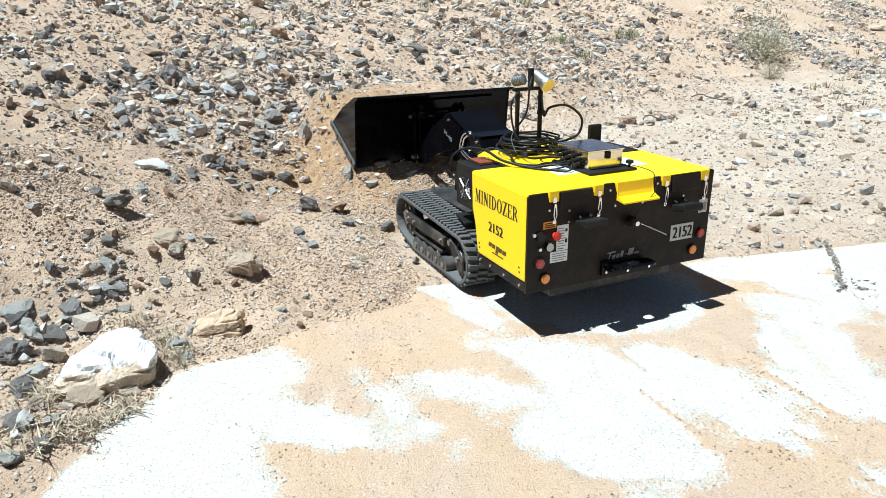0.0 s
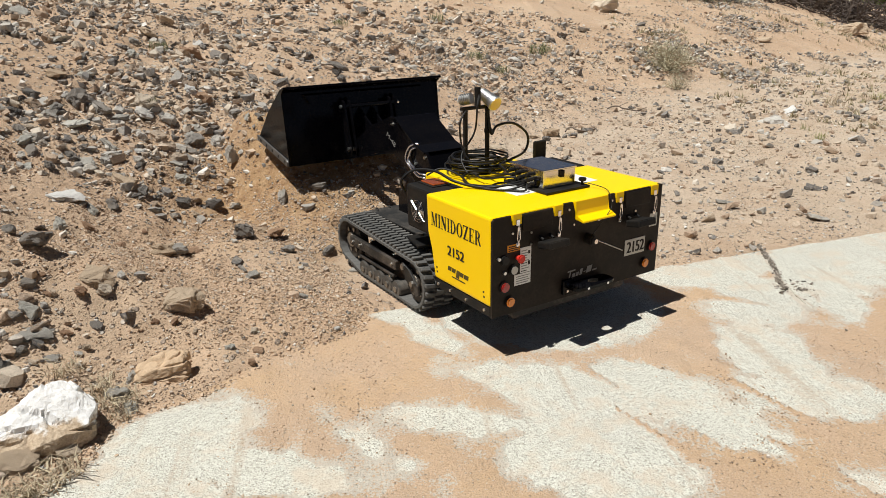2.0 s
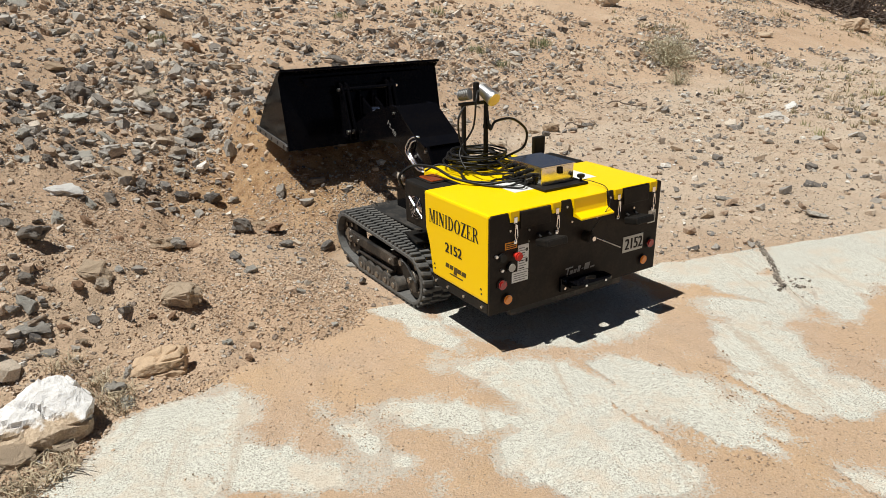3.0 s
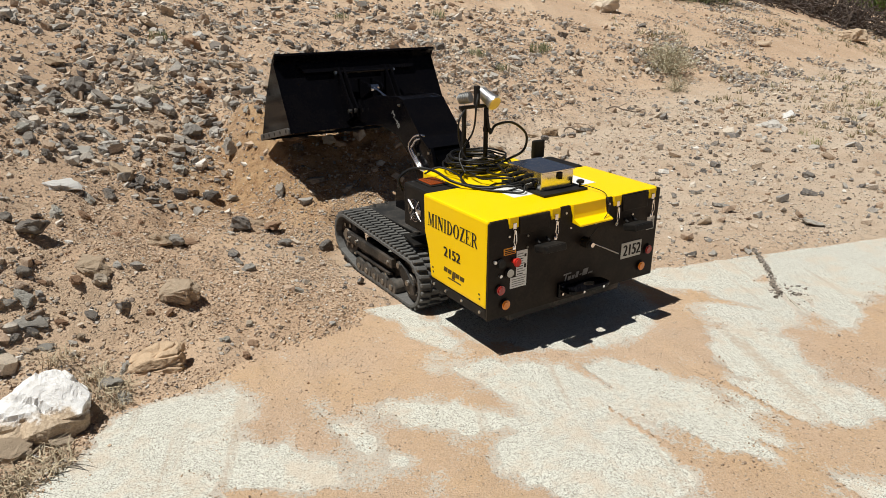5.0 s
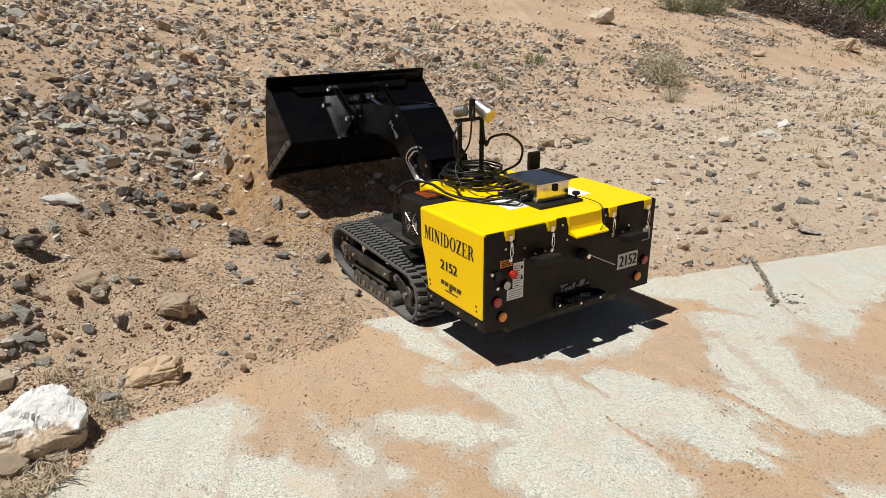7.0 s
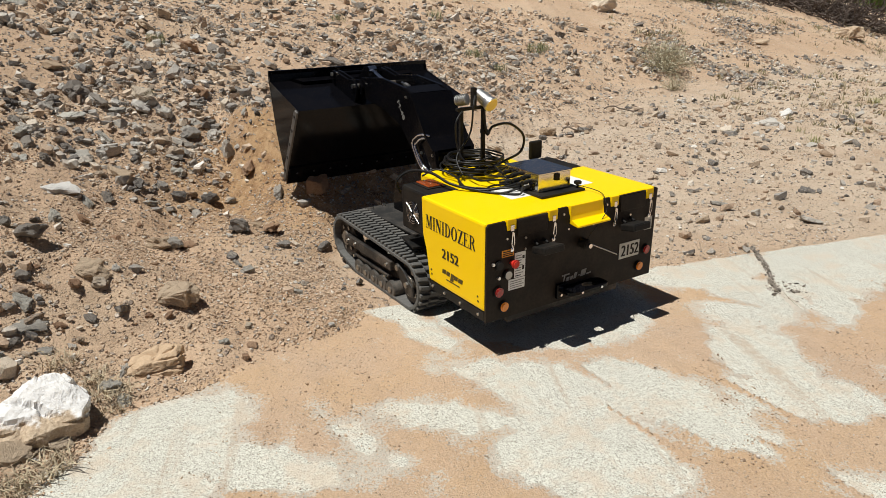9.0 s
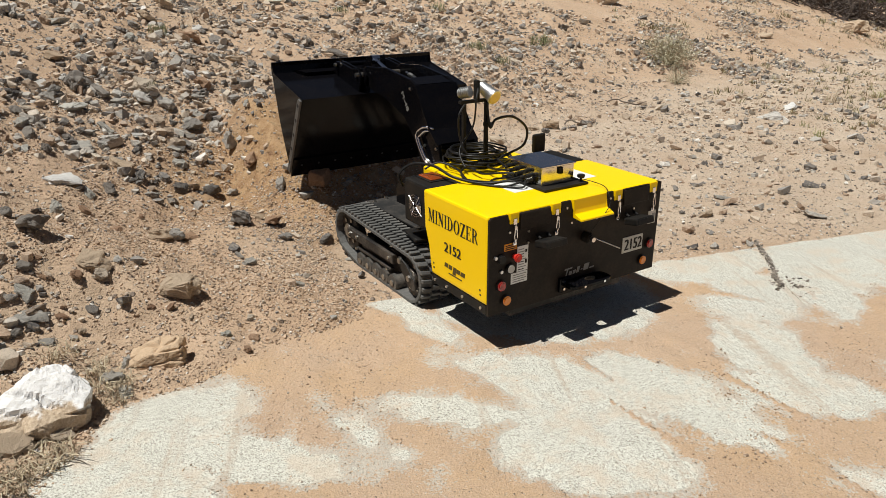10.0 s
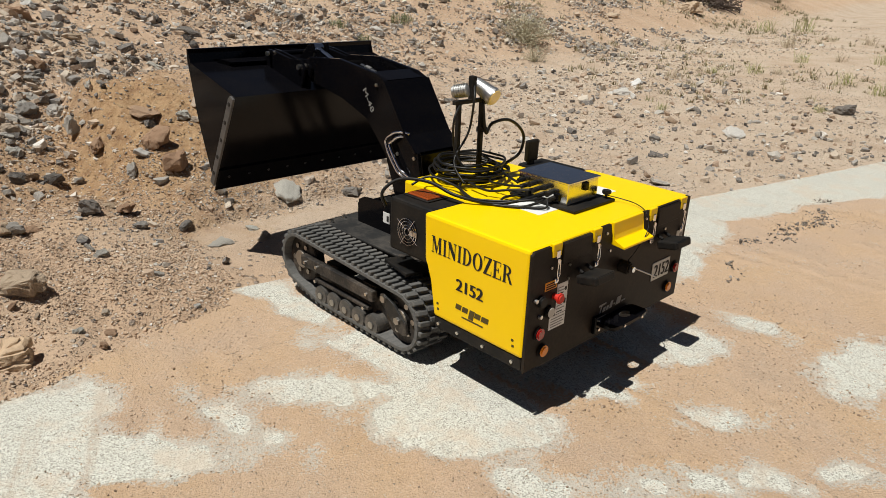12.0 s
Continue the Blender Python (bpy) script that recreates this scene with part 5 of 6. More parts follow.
def build_rear(rear):
    Y = -0.010
    for x0, x1, z0 in ((-0.383, -0.204, 0.60), (0.279, 0.460, 0.60)):
        part("cover_plate", box(x0, x1, Y - 0.008, Y + 0.001, z0, 0.680, 0.004), SATIN, rear)
    for x in (-0.415, -0.165, 0.241, 0.494):
        part("hood_tab", box(x - 0.026, x + 0.026, -0.014, 0.003, 0.638, 0.6905, 0.003), YELLOW, rear, "yellow hood tab")
        latch = box(x - 0.010, x + 0.010, -0.020, -0.013, 0.634, 0.664, 0.002)
        rod((x, -0.022, 0.632), (x, -0.022, 0.612), 0.005, 8, latch)
        for d in (-0.008, 0.008):
            rod((x + d * 0.5, -0.026, 0.628), (x + d, -0.026, 0.575), 0.0022, 6, latch)
            rod((x + d, -0.026, 0.575), (x - d * 0.6, -0.024, 0.545), 0.0022, 6, latch)
        box(x - 0.009, x + 0.009, -0.022, -0.010, 0.535, 0.556, 0.003, latch)
        part("toggle_latch", latch, CHROME, rear, "chrome toggle latch")
    lip = prism([(0.003, 0.6895), (0.003, 0.600), (-0.070, 0.592), (-0.072, 0.602), (-0.020, 0.618), (-0.014, 0.640), (-0.012, 0.6895)], -0.058, 0.158, 0.003)
    part("hood_lip", lip, YELLOW, rear, "yellow lifting lip of the hood")
    spots = [(-0.33, 0.585), (-0.33, 0.53), (-0.10, 0.655), (-0.065, 0.575), (0.185, 0.655), (0.10, 0.57), (0.33, 0.628), (0.36, 0.572), (-0.44, 0.60)]
    bolt_heads("screw", [(x, Y - 0.001, z) for x, z in spots], (0, -1, 0), 0.006, 0.004, STEEL, rear)
    knob = rod((0.028, Y + 0.002, 0.487), (0.028, Y - 0.055, 0.487), 0.027, 20, bevel=0.006)
    part("filler_cap", knob, MATT, rear, "black cap with steel lock")
    part("lock", rod((0.028, Y - 0.054, 0.487), (0.028, Y - 0.066, 0.487), 0.012, 16), CHROME, rear)
    part("lever", rod((0.085, -0.03, 0.470), (0.215, -0.075, 0.405), 0.0032, 8), STEEL, rear, "thin steel lever rod")
    for x, z, m in ((-0.485, 0.348, RED), (-0.453, 0.267, AMBER), (0.498, 0.355, RED), (0.455, 0.270, AMBER)):
        bezel = rod((x, Y + 0.001, z), (x, Y - 0.009, z), 0.030, 26, bevel=0.004)
        ring = part("lamp_bezel", bezel, MATT, rear)
        part("tail_lamp" if m is RED else "turn_lamp", rod((x, Y - 0.007, z), (x, Y - 0.018, z), 0.0235, 26, bevel=0.007), m, rear, "round red tail lamp" if m is RED else "round amber lamp")
    for x, z, r in ((-0.486, 0.480, 0.024), (-0.436, 0.424, 0.025)):
        part("gauge", rod((x, Y + 0.001, z), (x, Y - 0.016, z), r, 24, bevel=0.004), MATT, rear, "round black gauge")
        part("gauge_face", rod((x, Y - 0.012, z), (x, Y - 0.0175, z), r * 0.78, 24), PLATE if z < 0.45 else INK, rear)
    part("indicator", rod((-0.52, Y, 0.492), (-0.52, Y - 0.012, 0.492), 0.008, 12), ALU, rear)
    part("indicator", rod((-0.486, Y, 0.418), (-0.486, Y - 0.012, 0.418), 0.008, 12), ALU, rear)
    button = rod((-0.408, Y, 0.478), (-0.408, Y - 0.022, 0.478), 0.013, 16)
    rod((-0.408, Y - 0.020, 0.478), (-0.408, Y - 0.038, 0.478), 0.021, 20, button, bevel=0.006)
    part("stop_button", button, RED_PLASTIC, rear, "red emergency stop button")
    part("warning_label", box(-0.468, -0.398, Y - 0.0015, Y, 0.512, 0.546), ORANGE, rear, "orange warning label")
    for z in (0.537, 0.528, 0.519):
        part("print_bar", box(-0.462, -0.404, Y - 0.0022, Y - 0.001, z - 0.0025, z + 0.0025), INK, rear)
    part("instruction_label", box(-0.392, -0.328, Y - 0.0015, Y, 0.395, 0.520), WHITE, rear, "pale instruction label")
    part("instruction_label", box(-0.425, -0.328, Y - 0.0015, Y, 0.338, 0.392), WHITE, rear, "pale instruction label")
    for k in range(9):
        part("print_bar", box(-0.386, -0.352 + 0.012 * (k % 3 == 1), Y - 0.0022, Y - 0.001, 0.402 + 0.0125 * k, 0.406 + 0.0125 * k), GREY_INK if k % 3 else INK, rear)
    part("print_bar", box(-0.346, -0.334, Y - 0.0022, Y - 0.001, 0.43, 0.45), INK, rear)
    part("print_bar", box(-0.346, -0.334, Y - 0.0022, Y - 0.001, 0.485, 0.50), INK, rear)
    for k in range(4):
        part("print_bar", box(-0.415, -0.345 + 0.01 * (k % 2), Y - 0.0022, Y - 0.001, 0.346 + 0.011 * k, 0.350 + 0.011 * k), GREY_INK, rear)
    part("number_plate", box(0.300, 0.448, Y - 0.004, Y, 0.335, 0.422, 0.002), PLATE, rear, "pale plate with black digits")
    back = Matrix(((1, 0, 0, 0), (0, 0, -1, Y - 0.0035), (0, 1, 0, 0), (0, 0, 0, 1)))
    lettering("plate_digits", "2152", 0.060, 0.124, Matrix.Translation((0.312, 0, 0.349)) @ back, INK, rear, weight=1.6)
    logo = fresh()
    for k, (x, z, w, h) in enumerate(((-0.098, 0.330, 0.05, 0.008), (-0.082, 0.300, 0.008, 0.032), (-0.062, 0.298, 0.02, 0.02), (-0.036, 0.298, 0.018, 0.02), (-0.012, 0.298, 0.018, 0.032), (0.016, 0.306, 0.012, 0.006), (0.034, 0.298, 0.034, 0.034), (0.076, 0.298, 0.03, 0.008))):
        box(x, x + w, Y - 0.0014, Y, z, z + h, 0.0006, logo)
    bmesh.ops.transform(logo, matrix=Matrix(((1, 0, 0.25, -0.075), (0, 1, 0, 0), (0.05, 0, 1, 0.004), (0, 0, 0, 1))), verts=logo.verts[:])
    part("logo", logo, GREY_INK, rear)
    # tow handle
    hook = box(-0.130, -0.060, Y - 0.020, Y, 0.225, 0.300, 0.004)
    rim, hole = [], []
    for k in range(32):
        a = k * math.tau / 32
        c, d = math.cos(a), math.sin(a)
        rim.append((0.02 + 0.135 * math.copysign(abs(c) ** 0.45, c), -0.058 + 0.050 * math.copysign(abs(d) ** 0.45, d)))
        hole.append((0.045 + 0.036 * c, -0.056 + 0.022 * d))
    plate = bmesh.new()
    rings = [[plate.verts.new((x, y, z)) for x, y in loop] for z in (0.262, 0.276) for loop in (rim, hole)]
    for k in range(32):
        m = (k + 1) % 32
        for a, b in ((0, 1), (1, 3), (3, 2), (2, 0)):
            plate.faces.new((rings[a][k], rings[a][m], rings[b][m], rings[b][k]))
    joined(plate, hook)
    part("tow_handle", hook, BLACK, rear, "black steel tow handle")
    bolt_heads("handle_bolt", [(-0.108, Y - 0.02, 0.284), (-0.108, Y - 0.02, 0.244), (-0.04, -0.106, 0.269), (0.09, -0.106, 0.269)], (0, -1, 0), 0.007, 0.006, CHROME, rear)
    # work lamps
    for x, lens in ((-0.245, MATT), (0.335, MATT)):
        lamp = box(-0.062, 0.062, -0.100, -0.008, -0.018, 0.018, 0.007)
        rod((-0.03, -0.02, 0.02), (-0.03, 0.03, 0.05), 0.007, 8, lamp)
        rod((0.03, -0.02, 0.02), (0.03, 0.03, 0.05), 0.007, 8, lamp)
        tilt = Matrix.Translation((x, Y - 0.012, 0.520)) @ Matrix.Rotation(radians(-12), 4, "X")
        part("work_lamp", moved(lamp, tilt), MATT, rear, "black work lamp")
        part("lamp_lens", moved(box(-0.055, 0.055, -0.104, -0.098, -0.014, 0.014, 0.004), tilt), lens, rear)
    part("lamp_label", box(0.475, 0.530, Y - 0.0015, Y, 0.465, 0.535), PLATE, rear)
    part("print_bar", box(0.481, 0.498, Y - 0.0022, Y - 0.001, 0.475, 0.497), INK, rear)
    part("print_bar", box(0.503, 0.524, Y - 0.0022, Y - 0.001, 0.475, 0.520), GREY_INK, rear)


def build_chassis(dozer):
    body = box(-0.375, 0.375, 0.05, 1.42, 0.13, 0.335, 0.01)
    box(-0.30, 0.30, 0.48, 0.95, 0.33, 0.62, 0.01, body)
    part("chassis", body, DUSTY, dozer, "dusty black steel chassis")
    for s in (-1, 1):
        deck = box(min(s * 0.395, s * 0.14), max(s * 0.395, s * 0.14), 0.88, 1.52, 0.336, 0.347, 0.003)
        part("deck_plate", deck, DECK, dozer)
        bolt_heads("deck_bolt", [(s * 0.365, 1.47, 0.347), (s * 0.27, 1.49, 0.347), (s * 0.33, 1.02, 0.347), (s * 0.30, 0.92, 0.347)], (0, 0, 1), 0.012, 0.016, STEEL, dozer)
        x = s * 0.235
        part("side_plate", prism([(0.96, 0.345), (1.40, 0.345), (1.40, 0.47), (1.36, 0.49), (0.96, 0.53)], x - 0.006, x + 0.006, 0.002), BLACK, dozer)
        part("step_plate", moved(box(-0.06, 0.06, -0.10, 0.10, -0.008, 0.008, 0.004), pose(s * 0.445, 0.78, 0.352, 0, 0, s * 12)), MATT, dozer)
    part("side_label", box(-0.2435, -0.2415, 1.145, 1.195, 0.40, 0.455), WHITE, dozer)
    part("print_bar", box(-0.2445, -0.2428, 1.150, 1.166, 0.41, 0.44), INK, dozer)
    part("bumper", box(-0.24, 0.24, 1.39, 1.41, 0.34, 0.45, 0.004), BLACK, dozer)
    for p, q, r in (((-0.28, 0.90, 0.50), (-0.28, 1.0, 0.52), 0.018), ((-0.34, 0.86, 0.47), (-0.34, 0.93, 0.47), 0.014), ((-0.30, 0.93, 0.42), (-0.24, 1.02, 0.42), 0.02), ((-0.43, 0.60, 0.36), (-0.43, 0.60, 0.42), 0.03), ((-0.42, 0.84, 0.35), (-0.42, 0.84, 0.375), 0.018)):
        part("fitting", rod(p, q, r, 10), DUSTY, dozer)


# The tracks: a belt of rigid links on a loop round the rear wheel and the front sprocket.
WHEEL_REAR, WHEEL_FRONT, BELT_R = Vector((0.688, 0.155)), Vector((1.468, 0.192)), 0.134
LINKS = 58


def belt_loop():
    pts = []
    for a in np.linspace(-90, -270, 24):
        pts.append(WHEEL_REAR + BELT_R * Vector((math.cos(radians(a)), math.sin(radians(a)))))
    for a in np.linspace(93, -62, 22):
        pts.append(WHEEL_FRONT + BELT_R * Vector((math.cos(radians(a)), math.sin(radians(a)))))
    pts += [Vector((1.30, 0.021)), Vector((1.10, 0.0205)), Vector((0.9, 0.0205))]
    out, n = [], len(pts)
    for i in range(n):
        a, b = pts[i], pts[(i + 1) % n]
        k = max(1, int((b - a).length / 0.01))
        out += [a.lerp(b, j / k) for j in range(k)]
    d = np.cumsum([0] + [(out[(i + 1) % len(out)] - out[i]).length for i in range(len(out))])
    return out + [out[0]], d


LOOP, LOOP_D = belt_loop()
LOOP_LENGTH = float(LOOP_D[-1])
LOOP_Y, LOOP_Z = [p.x for p in LOOP], [p.y for p in LOOP]


def on_loop(s):
    """The pose of a link at s metres along the loop; its z points outwards."""
    at = lambda d: Vector((np.interp(d % LOOP_LENGTH, LOOP_D, LOOP_Y), np.interp(d % LOOP_LENGTH, LOOP_D, LOOP_Z)))
    p, way = at(s), at(s + 0.012) - at(s - 0.012)
    angle = math.degrees(math.atan2(way.y, way.x))
    return p, angle


def link_mesh(mirror):
    pitch = LOOP_LENGTH / LINKS
    w = 0.095
    bm = box(-w, w, -pitch * 0.53, pitch * 0.53, -0.012, 0.006, 0.002)
    for k in range(3):
        x0 = -w + 0.004 + k * 0.063
        off = pitch * (0.20 if k % 2 else -0.14)
        lug = box(x0, x0 + 0.058, off - pitch * 0.26, off + pitch * 0.26, 0.004, 0.025, 0.004)
        bmesh.ops.transform(lug, matrix=Matrix(((1, 0, 0, 0), (0.16 * mirror, 1, 0, 0), (0, 0, 1, 0), (0, 0, 0, 1))), verts=lug.verts[:])
        joined(lug, bm)
    box(-0.02, 0.02, -0.008, 0.008, -0.036, -0.010, 0.004, bm)
    me = mesh_of(bm, "track_link")
    me.materials.append(RUBBER)
    return me


def wheel_mesh(r, width, spokes, material, hub=0.02):
    bm = rod((-width / 2, 0, 0), (width / 2, 0, 0), r, 30, bevel=0.004)
    rod((-width / 2 - hub, 0, 0), (width / 2 + hub, 0, 0), r * 0.4, 16, bm, bevel=0.003)
    for k in range(spokes):
        a = k * math.tau / spokes
        c = Vector((0, r * 0.62 * math.cos(a), r * 0.62 * math.sin(a)))
        rod(c - Vector((width / 2 + 0.009, 0, 0)), c + Vector((width / 2 + 0.009, 0, 0)), r * 0.12, 6, bm)
    me = mesh_of(bm, "wheel")
    me.materials.append(material)
    me.materials.append(WORN_HUB)
    for f in me.polygons:
        if abs(f.center.x) > width / 2 + 0.004:
            f.material_index = 1
    return me


def build_track(dozer, side):
    """One track unit; returns its links and its wheels with their radii."""
    x = side * 0.487
    o = side * 0.075
    bm = box(x - 0.035, x + 0.035, 0.80, 1.36, 0.085, 0.175, 0.006)
    box(x + o - 0.018, x + o + 0.018, 0.86, 1.44, 0.175, 0.232, 0.006, bm)
    box(x + o - 0.012, x + o + 0.018, 0.90, 1.33, 0.120, 0.136, 0.004, bm)
    prism([(0.63, 0.10), (0.655, 0.085), (0.70, 0.10), (0.80, 0.19), (0.815, 0.235), (0.79, 0.245), (0.72, 0.215), (0.64, 0.15)], x + o - 0.008, x + o + 0.008, 0.003, bm)
    box(min(x, side * 0.36), max(x, side * 0.36), 0.95, 1.05, 0.12, 0.20, 0.006, bm)
    box(min(x, side * 0.36), max(x, side * 0.36), 1.25, 1.35, 0.12, 0.20, 0.006, bm)
    frame_ = part("track_frame", bm, DUSTY, dozer, "dusty black track frame")
    bolt_heads("frame_bolt", [(x + o + side * 0.018, y, z) for y, z in ((0.9, 0.205), (0.92, 0.128), (1.31, 0.128), (1.40, 0.20), (1.30, 0.205))], (side, 0, 0), 0.009, 0.008, STEEL, frame_)
    bolt_heads("axle_bolt", [(x + o + side * 0.008, 0.690, 0.150), (x + o + side * 0.008, 0.785, 0.222), (x + side * 0.06, 1.468, 0.192)], (side, 0, 0), 0.018, 0.012, WORN_HUB, frame_)
    wheels = []
    big = wheel_mesh(0.118, 0.05, 6, DUSTY)
    for c in (WHEEL_REAR, WHEEL_FRONT):
        w = part("sprocket" if c is WHEEL_FRONT else "idler_wheel", big, DUSTY, frame_)
        wheels.append((w, (x + side * 0.03, c.x, c.y), BELT_R))
    small = wheel_mesh(0.050, 0.12, 0, ROLLER, 0.006)
    for y in (0.866, 0.967, 1.067, 1.169, 1.270):
        w = part("roller", small, ROLLER, frame_)
        wheels.append((w, (x + side * 0.034, y, 0.062), 0.050))
    links = []
    me = link_mesh(side)
    for i in range(LINKS):
        links.append((part("track_link", me, RUBBER, frame_), x, i * LOOP_LENGTH / LINKS))
    return links, wheels


def build_boom(dozer):
    outline = [(-0.07, -0.05), (-0.08, 0.05), (0.20, 0.315), (0.311, 0.317), (0.589, 0.417), (0.66, 0.40), (0.93, 0.25), (1.14, 0.075), (1.165, 0.02), (1.13, -0.035), (1.06, -0.03), (0.80, 0.10), (0.58, 0.17), (0.36, 0.13), (0.06, -0.07)]
    boom = part("boom", prism(outline, -0.142, -0.120, 0.003), BLACK, dozer, "glossy black loader boom")
    part("boom_plate", prism(outline, 0.120, 0.142, 0.003), BLACK, boom)
    part("boom_cover", prism([(0.205, 0.312), (0.313, 0.321), (0.585, 0.421), (0.590, 0.408), (0.318, 0.306), (0.21, 0.298)], -0.150, 0.150, 0.002), BLACK, boom, "sloping black cover plate of the boom")
    part("boom_neck", prism([(-0.03, 0.0), (0.205, 0.292), (0.30, 0.302), (0.34, 0.15), (0.08, -0.04)], -0.118, 0.118, 0.004), BLACK, boom)
    part("boom_bridge", prism([(0.60, 0.18), (0.61, 0.20), (0.82, 0.13), (0.80, 0.11)], -0.119, 0.119, 0.002), BLACK, boom)
    part("boom_rim", prism([(0.590, 0.404), (0.592, 0.418), (0.70, 0.375), (0.695, 0.362)], -0.119, 0.119, 0.002), BLACK, boom)
    part("boom_pin", rod((-0.17, 1.119, 0.023), (0.17, 1.119, 0.023), 0.018, 16), DUSTY, boom)
    part("pivot_pin", rod((-0.20, 0, 0), (0.20, 0, 0), 0.035, 16), DUSTY, boom)
    run = Matrix.Translation((0, 0.688, 0.262)) @ Matrix(((0, 0, -1, -0.1425), (-math.cos(0.36), -math.sin(0.36), 0, 0), (-math.sin(0.36), math.cos(0.36), 0, 0), (0, 0, 0, 1)))
    lettering("lettering", "M-48", 0.032, 0.125, run, GREY_INK, boom, weight=0.3)
    for k in range(2):
        d = 0.022 * k
        pts = [(-0.12, 0.315 - 0.4 * d, 0.325 - 0.5 * d), (-0.155, 0.348 - 0.5 * d, 0.312 - d), (-0.165, 0.377 - 1.2 * d, 0.265 - d), (-0.165, 0.383 - 1.3 * d, 0.20 + 0.5 * d), (-0.163, 0.25 - 0.5 * d, 0.153 + d), (-0.155, 0.19, 0.155 + d), (-0.13, 0.15, 0.15 + d)]
        part("hydraulic_pipe", tube(smooth_line(pts, 6), 0.0075, 8), CHROME, boom, "bent steel hydraulic pipe", True)
    bolt_heads("boom_bolt", [(-0.142, 0.30, 0.205), (-0.142, 0.62, 0.36), (-0.142, 0.20, 0.28)], (-1, 0, 0), 0.010, 0.008, STEEL, boom)
    part("boom_clamp", box(-0.185, -0.14, 0.13, 0.21, -0.06, -0.015, 0.006), MATT, boom)
    fitting = rod((0.04, 0.94, 0.185), (0.04, 0.80, 0.25), 0.009, 10)
    rod((0.04, 0.90, 0.204), (0.04, 0.86, 0.222), 0.015, 6, fitting)
    part("hose_fitting", fitting, STEEL, boom, "silver hydraulic hose fitting")
    return boom


def build_bucket(dozer):
    W, t = BUCKET_HALF, 0.012
    top, tip = BUCKET_TOP, BUCKET_TIP
    knee = Vector((0.150, 0.490))
    sheet = prism([(0, 0), (tip.x, 0), (tip.x, t), (0.03, t), (0.02, 0.02), (knee.x + t, knee.y + 0.004), (top.x + 0.004, top.y + 0.01), (top.x, top.y), (knee.x - 0.004, knee.y - 0.004)], -W, W, 0.0)
    bucket = part("bucket", sheet, BLACK, dozer, "wide glossy black loader bucket")
    for s in (-1, 1):
        x = s * W
        part("bucket_side", prism([(-0.002, -0.002), (tip.x, -0.002), (tip.x, 0.03), (0.40, 0.28), (knee.x + 0.02, knee.y + 0.005), (top.x, top.y), (knee.x - 0.01, knee.y - 0.012)], x - 0.006, x + 0.006, 0.002), BLACK, bucket)
        part("wear_strip", prism([(0.012, -0.004), (tip.x + 0.015, -0.004), (tip.x + 0.015, 0.038), (0.04, 0.042), (0.012, 0.03)], min(x + s * 0.005, x + s * 0.019), max(x + s * 0.005, x + s * 0.019), 0.003), WORN, bucket, "scuffed side wear strip with bolt holes")
        bolt_heads("strip_bolt", [(x + s * 0.018, 0.06 + 0.12 * k, 0.019) for k in range(5)], (s, 0, 0), 0.012, 0.004, INK, bucket)
    part("cutting_edge", prism([(0.50, -0.012), (0.655, -0.008), (0.66, 0.0), (0.50, 0.001)], -W - 0.004, W + 0.004, 0.002), BLACK, bucket, "black bolted cutting edge")
    bolt_heads("edge_bolt", [(-W + 0.06 + k * (2 * W - 0.12) / 9, 0.555, -0.011) for k in range(10)], (0, 0, -1), 0.008, 0.005, DECK, bucket)
    part("top_flange", prism([(top.x - 0.006, top.y - 0.002), (top.x + 0.002, top.y + 0.014), (knee.x + 0.014, knee.y + 0.012), (knee.x + 0.006, knee.y + 0.004)], -W - 0.008, W + 0.008, 0.002), BLACK, bucket)
    stiff = fresh()
    a = [(-0.48, 0.47), (-0.44, 0.41), (0.44, 0.41), (0.48, 0.47)]
    lower = lambda z: z * knee.x / knee.y
    v = [stiff.verts.new((x, lower(z) - 0.002, z)) for x, z in a] + [stiff.verts.new((x * 0.985, lower(z) - 0.030, z - 0.006)) for x, z in a]
    for f in ((0, 1, 2, 3), (7, 6, 5, 4), (0, 4, 5, 1), (1, 5, 6, 2), (2, 6, 7, 3), (3, 7, 4, 0)):
        stiff.faces.new([v[i] for i in f])
    bmesh.ops.recalc_face_normals(stiff, faces=stiff.faces[:])
    part("stiffener", stiff, BLACK, bucket)
    for x in (-0.205, -0.165, 0.165, 0.205):
        part("hitch_plate", prism([(0.012, 0.04), (-0.10, 0.06), (-0.115, 0.12), (-0.06, 0.20), (0.0, 0.36), (0.03, 0.42), (0.135, 0.44)], x - 0.007, x + 0.007, 0.002), BLACK, bucket)
    for x in (-0.05, 0.05):
        part("ram_lug", prism([(0.05, 0.19), (-0.09, 0.222), (-0.118, 0.250), (-0.09, 0.282), (0.10, 0.35)], x - 0.006, x + 0.006, 0.002), BLACK, bucket)
    part("hitch_tube", rod((-0.225, 0.035, 0.385), (0.225, 0.035, 0.385), 0.014, 12), BLACK, bucket)
    part("hitch_pin", rod((-0.225, -0.076, 0.105), (0.225, -0.076, 0.105), 0.015, 14), STEEL, bucket)
    for x in (-0.228, 0.228):
        part("pin_nut", rod((x - 0.012, 0.035, 0.385), (x + 0.010, 0.035, 0.385), 0.013, 6), STEEL, bucket)
    return bucket


